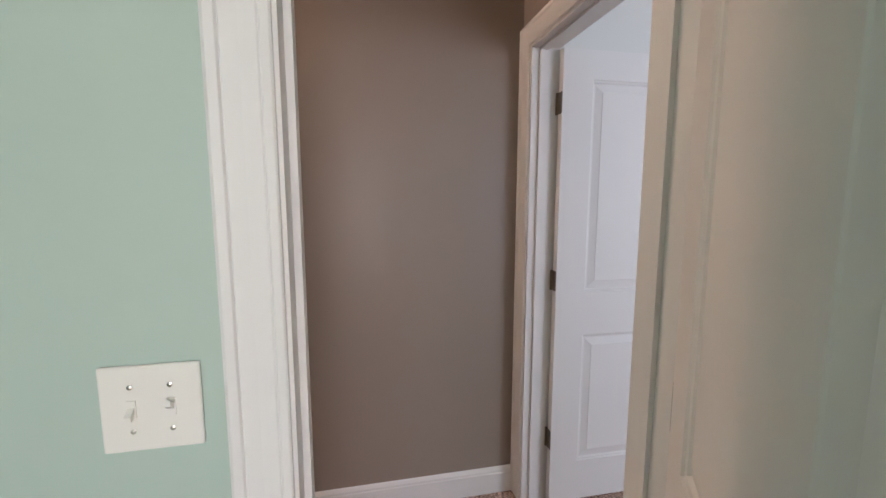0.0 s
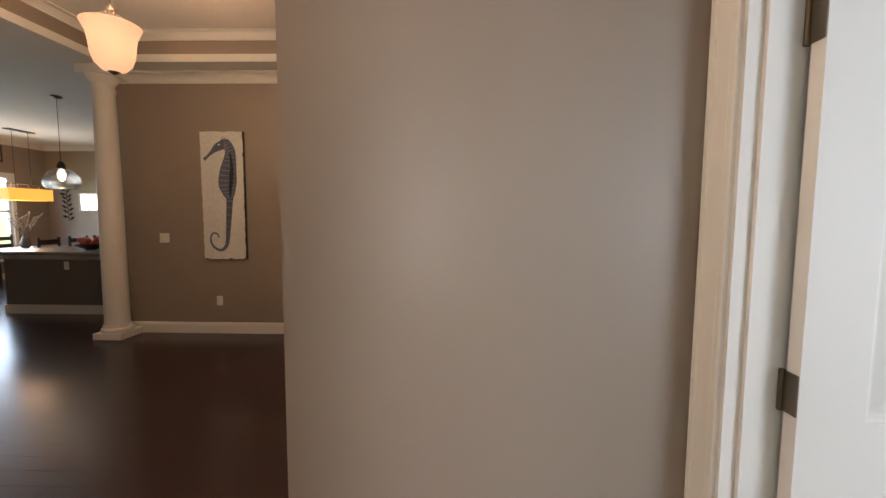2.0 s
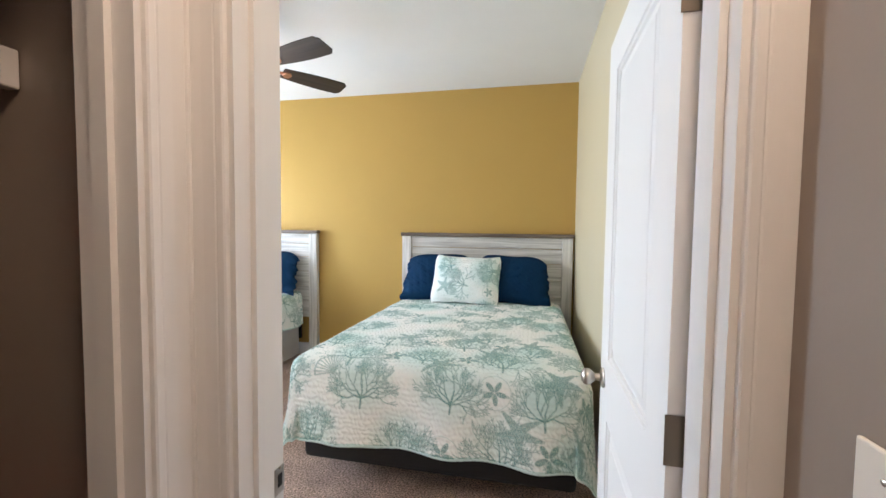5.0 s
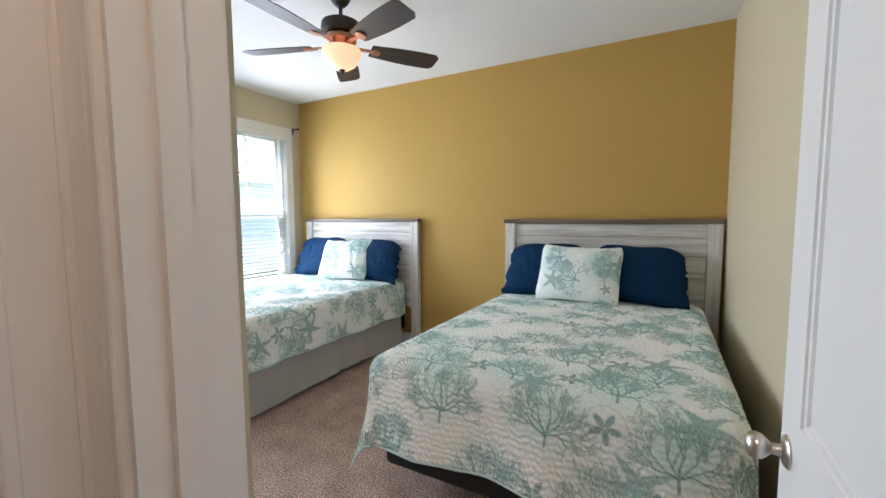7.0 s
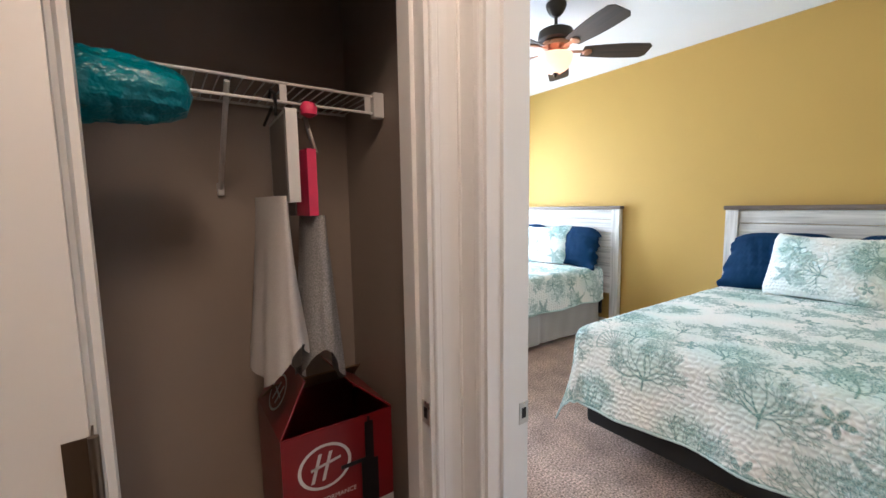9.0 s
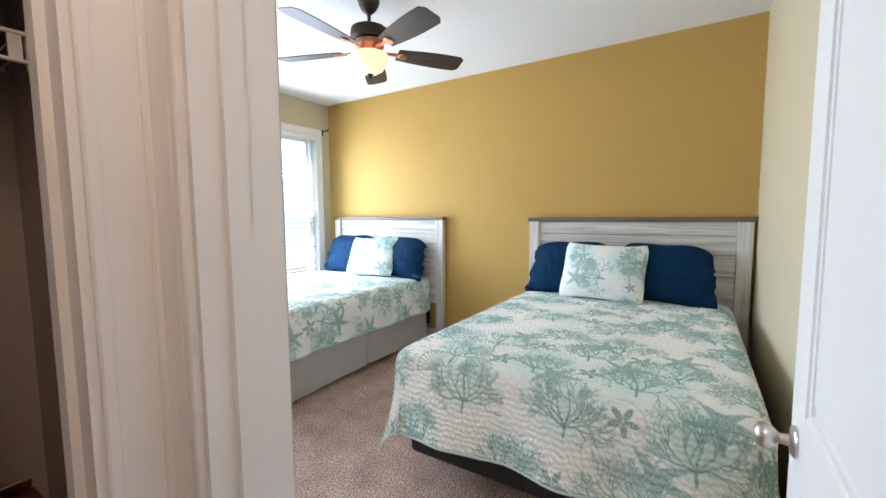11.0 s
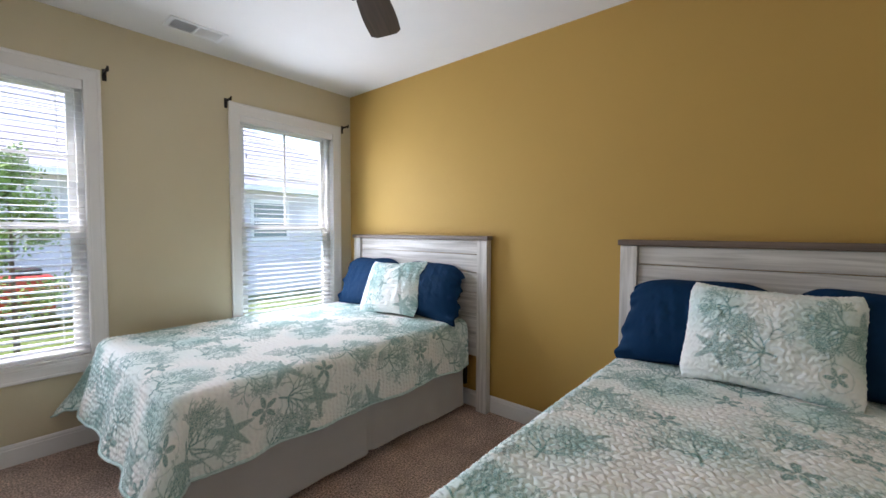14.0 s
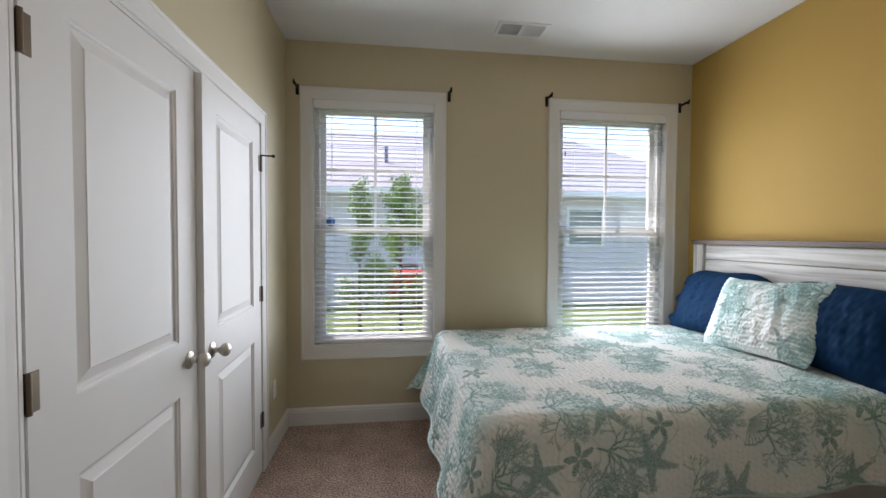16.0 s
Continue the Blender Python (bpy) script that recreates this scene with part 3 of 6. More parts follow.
casing("trim_east_casing", W(HX1), 0.83, 1.59, 2.055)
casing("trim_east_casing_inside", E_(0.97), -1.58, -0.83, 2.055)
casing("trim_closet_pair_casing", W(BX1), -2.107, -0.567, 2.055)
jamb("trim_closet_pair_jamb", W(BX1), -2.112, -0.562, 2.06, 0.11, 0.6)
casing("trim_far_casing", S(FY), 0.625, 1.405, 2.045, profile=tuple((d * 1.2, h) for d, h in CASING))

# doors
door("door_bedroom", pose(-1.752, 1.603, 0, 0, 0, 178.6), 0.735, 2.035, label="white two-panel bedroom door standing wide open", hinges="far")
door("door_closet", pose(-0.932, 0.812, 0, 0, 0, 5), 0.575, 2.035, label="white two-panel closet door folded wide open", hinges="near")
door("door_mint", pose(0.663, 0.497, 0, 0, 0, 236), 0.620, 2.035, label="white two-panel door standing half open", hinges="near")
door("door_east", pose(0.970, 1.552, 0, 0, 0, -1.0), 0.755, 2.035, label="white two-panel door standing wide open", hinges="near")
door("door_pair_near", pose(BX1 + 0.012, -0.580, 0, 0, 0, -90), 0.744, 2.035, label="white two-panel closet double door, closed", hinges="far")
door("door_pair_far", pose(BX1 + 0.012, -2.096, 0, 0, 0, 91.9), 0.769, 2.035, label="white two-panel closet double door, slightly ajar", hinges="near")
door("door_far", pose(-1.375, FY + 0.125, 0, 0, 0, 62), 0.73, 2.02, label="white two-panel door ajar across the foyer", hinges="near")

# hinge-pin stop of the far closet door
stop = empty("hinge_pin_stop", pose(BX1 - 0.012, -2.100, 1.865), label="black hinge-pin door stop on the closet door", category="door stop")
bm = bmesh.new()
tube(bm, (0.004, 0.0, 0.004), (-0.050, -0.045, 0.010), 0.0045, sides=10)
part("rod", bm, BLACK_METAL, stop, smooth=True)
bm = bmesh.new()
tube(bm, (-0.050, -0.045, 0.010), (-0.060, -0.053, 0.011), 0.010, 0.008, sides=12)
part("bumper", bm, BLACK_METAL, stop, "black rubber bumper", smooth=True)

# strike plates
def strike(name, m):
    root = empty(name, m, label="satin nickel strike plate let into the jamb", category="strike plate")
    bm = bmesh.new()
    soft_box(bm, -0.016, 0.016, 0, 0.002, -0.028, 0.028, 0.0008, 1)
    part("plate", bm, NICKEL, root)
    # No hole is cut: a black block paints the latch hole's shade.
    bm = bmesh.new()
    box(bm, -0.007, 0.007, 0.0018, 0.0026, -0.013, 0.013)
    part("latch_hole_shade", bm, BLACK_METAL, root)


strike("strike_plate", pose(-1.725, 0.859, 0.905))
strike("strike_plate", pose(-1.514, 0.750, 0.925, 0, 0, -90))

# ---- windows of the bedroom ----
def bed_window(name, x0, x1):
    root = empty(name, pose((x0 + x1) / 2, BY0, 0), label="white double-hung window with a divided upper sash", category="window", kind="structure")
    w = (x1 - x0) / 2
    bm = bmesh.new()
    z0, z1 = 0.58, 2.40
    for a, b, c, d in ((-w, -w + 0.035, z0, z1), (w - 0.035, w, z0, z1), (-w + 0.035, w - 0.035, z1 - 0.035, z1), (-w + 0.035, w - 0.035, z0, z0 + 0.035)):
        box(bm, a, b, -0.135, -0.055, c, d)
    part("window_frame", bm, VINYL, root)
    for nm, lo, hi, y in (("upper_sash", 1.43, z1 - 0.035, -0.115), ("lower_sash", z0 + 0.035, 1.475, -0.082)):
        bm = bmesh.new()
        a, b = -w + 0.035, w - 0.035
        for p, q, r, s in ((a, a + 0.04, lo, hi), (b - 0.04, b, lo, hi), (a + 0.04, b - 0.04, hi - 0.04, hi), (a + 0.04, b - 0.04, lo, lo + 0.045)):
            box(bm, p, q, y - 0.014, y + 0.014, r, s)
        sash = part(nm, bm, VINYL, root)
        if nm == "upper_sash":
            for p, q, r, s in ((-0.010, 0.010, lo + 0.045, hi - 0.04), (a + 0.04, b - 0.04, 1.90, 1.92)):
                bm = bmesh.new()
                box(bm, p, q, y - 0.005 - 0.002 * (q > 0.1), y + 0.005 + 0.002 * (q > 0.1), r, s)
                part("muntin", bm, VINYL, sash)
        bm = bmesh.new()
        box(bm, a + 0.04, b - 0.04, y - 0.003, y - 0.001, lo + 0.045, hi - 0.04)
        pn = part("pane", bm, PANE, sash)
        pn.visible_shadow = False
    bm = bmesh.new()
    soft_box(bm, -w + 0.001, w - 0.001, -0.055, 0.012, z0, z0 + 0.018, 0.004)
    part("window_sill", bm, TRIM, root)
    # blind
    bl = empty("window_blind", pose((x0 + x1) / 2, BY0, 0), label="open white horizontal slat blind with cords", category="blind")
    bm = bmesh.new()
    soft_box(bm, -w + 0.004, w - 0.004, -0.052, -0.004, 2.345, 2.398, 0.004)
    part("headrail", bm, VINYL, bl)
    bm = bmesh.new()
    soft_box(bm, -w + 0.004, w - 0.004, -0.003, 0.008, 2.338, 2.40, 0.004)
    part("valance", bm, VINYL, bl)
    bm = bmesh.new()
    soft_box(bm, -w + 0.008, w - 0.008, -0.050, -0.004, 0.606, 0.628, 0.004)
    part("bottom_rail", bm, VINYL, bl)
    sl = bpy.data.meshes.new("slat")
    bm = bmesh.new()
    tilt = Matrix.Rotation(radians(-10), 4, "X")
    fs = box(bm, -w + 0.008, w - 0.008, -0.0235, 0.0235, -0.0013, 0.0013)
    for v in bm.verts:
        v.co = tilt @ v.co
    bmesh.ops.recalc_face_normals(bm, faces=bm.faces[:])
    bm.to_mesh(sl)
    bm.free()
    sl.materials.append(SLAT)
    z = 0.662
    while z < 2.335:
        piece("slat", bl, sl, (0, -0.027, z))
        z += 0.0415
    for x in (-w + 0.13, 0.0, w - 0.13):
        for y in (-0.003, -0.051):
            bm = bmesh.new()
            tube(bm, (x, y, 0.62), (x, y, 2.35), 0.0011, sides=6)
            part("cord", bm, SLAT, bl)
    for x, zb in ((w - 0.05, 2.08), (-w + 0.085, 1.18)):
        bm = bmesh.new()
        tube(bm, (x, 0.004, zb), (x, 0.004, 2.33), 0.0012, sides=6)
        part("pull_cord", bm, SLAT, bl)
        bm = bmesh.new()
        lathe(bm, ((0.004, 0), (0.006, 0.012), (0.006, 0.03), (0.003, 0.04)), (x, 0.004, zb - 0.035), "Z", 10)
        part("tassel", bm, NICKEL, bl, "small metal cord tassel")
    return root


bed_window("window_1", *WIN[0])
bed_window("window_2", *WIN[1])
for a, b in WIN:
    casing("trim_window_casing", N(BY0), a, b, 2.40, 0.58, True, tuple((d * 1.08, h) for d, h in CASING), "white painted window casing")
for x, s in ((-1.954, 1), (-3.042, -1), (-3.837, 1), (-4.947, -1)):
    br = empty("curtain_bracket", pose(x + 0.012 * s, BY0, 2.47), label="empty black metal curtain rod bracket", category="curtain bracket")
    bm = bmesh.new()
    soft_box(bm, -0.012, 0.012, 0, 0.006, -0.042, 0.036, 0.002, 1)
    part("mount", bm, BLACK_METAL, br)
    bm = bmesh.new()
    tube(bm, (0, 0.004, 0.012), (0, 0.085, 0.016), 0.009, sides=8)
    tube(bm, (0, 0.085, 0.016), (0, 0.098, 0.004), 0.009, sides=8), tube(bm, (0, 0.098, 0.004), (0, 0.112, 0.03), 0.009, 0.006, sides=8)
    part("hook", bm, BLACK_METAL, br, smooth=True)

# ---- bedroom: beds ----
def segs_to_grid(ink, step, segs):
    ns, nt = ink.shape
    for (x0, y0), (x1, y1), r, k in segs:
        a0, a1 = int((min(x0, x1) - r) / step) - 1, int((max(x0, x1) + r) / step) + 2
        b0, b1 = int((min(y0, y1) - r) / step) - 1, int((max(y0, y1) + r) / step) + 2
        a0, a1, b0, b1 = max(a0, 0), min(a1, ns), max(b0, 0), min(b1, nt)
        if a0 >= a1 or b0 >= b1:
            continue
        X, Y = np.meshgrid(np.arange(a0, a1) * step, np.arange(b0, b1) * step, indexing="ij")
        dx, dy = x1 - x0, y1 - y0
        u = np.clip(((X - x0) * dx + (Y - y0) * dy) / max(dx * dx + dy * dy, 1e-9), 0, 1)
        d = np.hypot(X - x0 - u * dx, Y - y0 - u * dy)
        ink[a0:a1, b0:b1] = np.maximum(ink[a0:a1, b0:b1], k * np.clip((r - d) / step + 0.5, 0, 1))


def coral(rng, at, heading, size):
    """A sea fan: a short stem, then twigs that fork again and again, bent back into the fan."""
    fork = (at[0] + size * 0.14 * math.cos(heading), at[1] + size * 0.14 * math.sin(heading))
    out = [(at, fork, 0.0052, 0.85)]
    buds = collections.deque((fork, heading + radians(-72 + 36 * k) + rng.uniform(-0.15, 0.15), size * 0.12, 0.0046, 0) for k in range(5))
    while buds and len(out) < 800:
        p, a, n, r, depth = buds.popleft()
        q = (p[0] + n * math.cos(a), p[1] + n * math.sin(a))
        out.append((p, q, r, 0.62 + 0.36 * rng.random()))
        reach = math.hypot(q[0] - at[0], q[1] - at[1])
        if depth > 11 or reach > size * rng.uniform(0.85, 1.05):
            continue
        thin = max(0.0016, r * 0.78)
        away = a + 0.20 * math.sin(heading - a)
        buds.append((q, away + rng.uniform(-0.30, 0.30), n * rng.uniform(0.84, 0.98), thin, depth + 1))
        if rng.random() < 0.85:
            buds.append((q, a + rng.choice((-1, 1)) * rng.uniform(0.45, 0.95), n * rng.uniform(0.66, 0.88), thin, depth + 1 + (depth > 4)))
    return out


def starfish(rng, at, size, turn):
    """Five tapering arms, with a paler rib down each."""
    out = []
    for k in range(5):
        a = turn + k * 2 * math.pi / 5 + rng.uniform(-0.14, 0.14)
        bend = rng.uniform(-0.25, 0.25)
        p = at
        for j in range(9):
            u, v = j / 9, (j + 1) / 9
            b = a + bend * v
            q = (at[0] + size * v * math.cos(b), at[1] + size * v * math.sin(b))
            out.append((p, q, size * 0.175 * (1 - u) ** 0.8 + 0.0030, 0.46 + 0.22 * (j % 2)))
            p = q
    return out


def sand_dollar(rng, at, size, turn):
    out = []
    for k in range(40):
        a, b = 2 * math.pi * k / 40, 2 * math.pi * (k + 1) / 40
        out.append(((at[0] + size * math.cos(a), at[1] + size * math.sin(a)), (at[0] + size * math.cos(b), at[1] + size * math.sin(b)), 0.0018, 0.42))
    for k in range(5):
        a = turn + k * 2 * math.pi / 5
        for j in range(6):
            u, v = 0.12 + j * 0.09, 0.12 + (j + 1) * 0.09
            out.append(((at[0] + size * u * math.cos(a), at[1] + size * u * math.sin(a)), (at[0] + size * v * math.cos(a), at[1] + size * v * math.sin(a)), size * 0.13 * math.sin(math.pi * (j + 0.7) / 7) + 0.002, 0.80))
    return out


def scallop(rng, at, size, turn):
    out = []
    for k in range(13):
        a = turn + radians(-62 + 124 * k / 12)
        out.append((at, (at[0] + size * math.cos(a), at[1] + size * math.sin(a)), 0.0026, 0.7))
        b = turn + radians(-62 + 124 * (k + 1) / 12)
        if k < 12:
            out.append(((at[0] + size * math.cos(a), at[1] + size * math.sin(a)), (at[0] + size * math.cos(b), at[1] + size * math.sin(b)), 0.004, 0.7))
    return out


def print_grid(seed, ns, nt, step, density=0.43, scale=1.08):
    """The coral, starfish, sand dollar and scallop print, by cloth coordinates."""
    rng = random.Random(seed)
    ink, wash = np.zeros((ns, nt)), np.zeros((ns, nt))
    LX, LY = ns * step, nt * step
    i = 0
    x = 0.05
    while x < LX + 0.3:
        y = -0.05 + (i % 2) * density * 0.5
        while y < LY + 0.2:
            px, py = x + rng.uniform(-0.09, 0.09), y + rng.uniform(-0.11, 0.11)
            hd = math.pi + rng.uniform(-0.35, 0.35)
            big = scale * rng.uniform(0.85, 1.1)
            segs = coral(rng, (px + 0.14 * big, py), hd, 0.31 * big)
            sx, sy = px - 0.09 * big + rng.uniform(-0.03, 0.03), py + rng.uniform(-0.09, 0.09)
            if rng.random() < 0.6:
                segs += starfish(rng, (sx, sy), 0.105 * big, rng.uniform(0, 6))
            if rng.random() < 0.35:
                segs += scallop(rng, (px + 0.17 * big, py - 0.05 * big), 0.10 * big, hd + 0.9 * rng.choice((-1, 1)) + math.pi * 0.0)
            if rng.random() < 0.45:
                segs += sand_dollar(rng, (px + 0.02, py + density * 0.5), 0.080 * big, rng.uniform(0, 6))
            segs_to_grid(ink, step, segs)
            cx, cy, rr = px, py, rng.uniform(0.15, 0.25)
            a0, a1, b0, b1 = max(0, int((cx - rr) / step)), min(ns, int((cx + rr) / step)), max(0, int((cy - rr) / step)), min(nt, int((cy + rr) / step))
            if a0 < a1 and b0 < b1:
                X, Y = np.meshgrid(np.arange(a0, a1) * step - cx, np.arange(b0, b1) * step - cy, indexing="ij")
                g = np.clip(1 - (X * X + Y * Y) / rr ** 2, 0, 1) * rng.choice((0.30, 0.45, 0.62))
                wash[a0:a1, b0:b1] = np.maximum(wash[a0:a1, b0:b1], g)
            y += density
        x += density * 0.60
        i += 1
    return ink, wash


def grid_mesh(name, P, mat, ink=None, wash=None, cloth=None):
    ns, nt = P.shape[:2]
    me = bpy.data.meshes.new(name)
    idx = np.arange(ns * nt).reshape(ns, nt)
    quads = np.stack([idx[:-1, :-1], idx[1:, :-1], idx[1:, 1:], idx[:-1, 1:]], -1).reshape(-1, 4)
    me.vertices.add(ns * nt)
    me.vertices.foreach_set("co", P.reshape(-1).astype(np.float32))
    me.loops.add(quads.size)
    me.loops.foreach_set("vertex_index", quads.ravel().astype(np.int32))
    me.polygons.add(len(quads))
    me.polygons.foreach_set("loop_start", (np.arange(len(quads)) * 4).astype(np.int32))
    me.update(calc_edges=True)
    me.materials.append(mat)
    if ink is not None:
        col = me.attributes.new("print", "FLOAT_COLOR", "POINT")
        data = np.stack([ink, wash, np.zeros_like(ink), np.ones_like(ink)], -1)
        col.data.foreach_set("color", data.reshape(-1).astype(np.float32))
        vec = me.attributes.new("cloth", "FLOAT_VECTOR", "POINT")
        vec.data.foreach_set("vector", cloth.reshape(-1).astype(np.float32))
    me.shade_smooth()
    return me


def smooth_noise(X, Y, seed, scale):
    rng = np.random.RandomState(seed)
    out = np.zeros_like(X)
    for k in range(7):
        a, f, ph = rng.uniform(0, 2 * np.pi), rng.uniform(0.6, 1.8) / scale, rng.uniform(0, 6.28)
        out += np.sin((X * np.cos(a) + Y * np.sin(a)) * f * 2 * np.pi + ph)
    return out / 7


def quilted(P, S, T, depth=0.0082, pitch=0.027):
    """Puffs the cloth out between rows of wavy stitching."""
    wave = 0.0075 * np.sin(S * 118 + 2.2 * smooth_noise(S, T, 21, 0.20) + 1.4 * np.sin(T * 60)) + 0.010 * smooth_noise(S, T, 33, 0.16)
    row = np.abs(np.sin(np.pi * (T + wave) / pitch))
    tuck = 0.75 + 0.25 * np.sin(S * 236 + 3 * smooth_noise(S, T, 5, 0.1))
    h = depth * (row ** 0.45 * tuck - 0.5)
    nrm = np.cross(np.gradient(P, axis=0), np.gradient(P, axis=1))
    nrm /= np.linalg.norm(nrm, axis=2)[..., None] + 1e-12
    return P + nrm * h[..., None]


def quilt_mesh(name, length, width, top, over_foot, over_neg, over_pos, seed, flare=0.4, foot_out=0.05, step=0.0036):
    R = 0.075
    s = np.arange(0, length - R + over_foot + R * 0.57, step)
    t = np.arange(-width / 2 + R - over_neg, width / 2 - R + over_pos, step)
    Sg, Tg = np.meshgrid(s, t, indexing="ij")
    b = np.maximum(0, Sg - (length - R))
    a = np.maximum(0, np.abs(Tg) - (width / 2 - R))
    sg = np.sign(Tg)
    r = np.hypot(a, b)
    rr = np.maximum(r, 1e-6)
    ux, uy = b / rr, sg * a / rr
    arc = np.minimum(r / R, np.pi / 2)
    drop = np.maximum(0, r - R * np.pi / 2)
    corner = (2 * ux * np.abs(uy)) ** 2
    rip = np.where(a > 0, np.sin(Sg * 11 + 0.6 * np.sin(Sg * 5 + seed)), np.sin(Tg * 12 + 1 + 0.7 * np.sin(Tg * 4 + seed)))
    out = R * np.sin(arc) + drop * (0.07 + 0.06 * rip + flare * corner + foot_out * ux)
    fade = np.clip(drop / 0.1, 0, 1)
    X = np.minimum(Sg, length - R) + ux * out
    Y = np.clip(Tg, -(width / 2 - R), width / 2 - R) + uy * out
    Z = top - R * (1 - np.cos(arc)) - drop * (1 - 0.05 * corner) + 0.006 * smooth_noise(Sg, Tg, seed, 0.35) * (1 - fade) + 0.012 * fade * smooth_noise(Sg, Tg, seed + 3, 0.30)
    Z += 0.012 * np.clip(1 - np.abs(Tg) / (width / 2), 0, 1)
    ink, wash = print_grid(seed, len(s), len(t), step)
    hem = np.minimum(Sg.max() - Sg, np.minimum(Tg - Tg.min(), Tg.max() - Tg)) < 0.012
    wash = np.where(hem, 0.55, wash)
    P = quilted(np.stack([X, Y, Z], -1), Sg, Tg)
    rim = np.concatenate([P[:-1:3, 0], P[-1, :-1:3], P[:0:-3, -1]])
    return grid_mesh(name, P, QUILT, ink, wash, np.stack([Sg, Tg, 0 * Sg], -1)), rim


def binding_mesh(rim, r=0.0055):
    """A rolled edge along the hem."""
    a = np.linspace(0, 2 * np.pi, 7)
    d = np.gradient(rim, axis=0)
    d /= np.linalg.norm(d, axis=1)[:, None] + 1e-9
    up = np.cross(d, np.array([0.0, 0.0, 1.0]))
    ln = np.linalg.norm(up, axis=1)[:, None]
    up = np.where(ln > 0.2, up / np.maximum(ln, 1e-6), np.array([1.0, 0, 0]))
    w = np.cross(d, up)
    P = rim[:, None] + r * (np.cos(a)[None, :, None] * up[:, None] + np.sin(a)[None, :, None] * w[:, None])
    return grid_mesh("binding", P, BINDING)


BINDING = material("pale_aqua_binding", (0.50, 0.62, 0.60), 0.8, vary=0.08)


def pillow_mesh(name, w, h, d, mat, seed, flange=0.0, printed=False, sag=0.0):
    """A stuffed pillow standing in the local y-z plane, its front along +x, base at z = 0."""
    n = 190 if printed else 90
    m = int(n * h / w)
    u, v = np.linspace(-1, 1, n), np.linspace(-1, 1, m)
    U, V = np.meshgrid(u, v, indexing="ij")
    fx, fy = np.clip(1 - np.abs(U) ** 2.6, 0, 1) ** 0.62, np.clip(1 - np.abs(V) ** 2.6, 0, 1) ** 0.62
    thick = d / 2 * fx * fy
    pinch_u = 1 - 0.06 * (1 - V ** 2) * np.abs(U) ** 3
    pinch_v = 1 - 0.09 * (1 - U ** 2) * np.abs(V) ** 3
    wr = 0.010 * smooth_noise(U * w, V * h, seed, 0.22) + 0.006 * smooth_noise(U * w, V * h, seed + 9, 0.09)
    Y, Z = U * w / 2 * pinch_u, V * h / 2 * pinch_v + h / 2
    Z = Z - sag * (np.abs(U) ** 5) * h * np.clip(V, 0, 1) + 0.012 * h * smooth_noise(U, V * 0 + seed, seed, 0.9) * (V > 0) * V
    Y = Y * (1 - 0.10 * np.abs(V) ** 6)
    if flange:
        hem = np.clip((np.abs(U) - 0.80) / 0.20, 0, 1) ** 1.3
        Y = Y * (1 - 0.06 * V) + np.sign(U) * hem * flange * (0.08 + 0.10 * np.sin(V * 4.2 + seed) + (0.09 * np.sin(V * 13 + seed * 2) + 0.07 * np.sin(V * 23 + seed)) * (0.5 + 0.5 * np.sin(V * 3.1 + seed)) + 0.55 * np.clip(-V, 0, 1) ** 3)
    faces = []
    allP = []
    for side in (1, -1):
        X = side * (thick + wr * fx * fy * (side > 0))
        if flange:
            X = X + hem * flange * (0.34 * np.sin(V * 9 + seed) + 0.16 * np.sin(V * 21 + 2 * seed)) + side * 0.004 * hem
        allP.append(np.stack([X, Y, Z], -1))
    if printed:
        allP[0] = quilted(allP[0], V * h / 2, U * w / 2, 0.0060, 0.024)
    P = np.concatenate([allP[0], allP[1][::-1]], 0)
    if printed:
        step = w / n
        ink, wash = print_grid(seed + 40, n, m, step, 0.40, 0.8)
        ink, wash = np.concatenate([ink, ink[::-1]]), np.concatenate([wash, wash[::-1]])
        cl = np.stack([V * h / 2, U * w / 2, 0 * U], -1)
        return grid_mesh(name, P, mat, ink, wash, np.concatenate([cl, cl[::-1]]))
    return grid_mesh(name, P, mat)


def put_mesh(name, me, parent, m=None, label="", **tags):
    ob = new(name, me)
    ob.parent = parent
    if m is not None:
        ob.matrix_basis = m
    if label:
        ob["label"] = label
    return tagged(ob, **tags)


def headboard(yc, width, top, label):
    root = empty("headboard", pose(-5.05, yc, 0), label=label, category="headboard")
    w = width / 2
    for s in (-1, 1):
        bm = bmesh.new()
        a, b = sorted((s * w, s * (w - 0.095)))
        soft_box(bm, 0.0, 0.058, a, b, 0.0, top - 0.035, 0.004)
        part("post", bm, WHITEWASH_V, root)
    edges = [top - 0.035 - d for d in (0.925, 0.745, 0.58, 0.415, 0.255, 0.11, 0.0)]
    for z0, z1 in zip(edges, edges[1:]):
        bm = bmesh.new()
        soft_box(bm, 0.010, 0.036, -w + 0.096, w - 0.096, z0 + 0.002, z1 - 0.002, 0.004)
        part("plank", bm, WHITEWASH, root)
    bm = bmesh.new()
    soft_box(bm, -0.004, 0.072, -w - 0.012, w + 0.012, top - 0.0335, top, 0.004)
    part("cap", bm, CAPWOOD, root, "brown stained wooden cap rail")
    return root


headboard(0.908, 1.690, 1.380, "whitewashed plank headboard with a brown cap against the yellow wall")
headboard(-1.731, 1.642, 1.390, "whitewashed plank headboard with a brown cap beside the window")


def bed_frame(x0, x1, y0, y1):
    """Mattress and base of one bed."""
    yc = (y0 + y1) / 2
    root = empty("bed", pose(x0, yc, 0), label="made double bed with mattress on its base", category="bed")
    L, w = x1 - x0, (y1 - y0) / 2
    return root, L, w


XH, XF = -4.975, -2.915
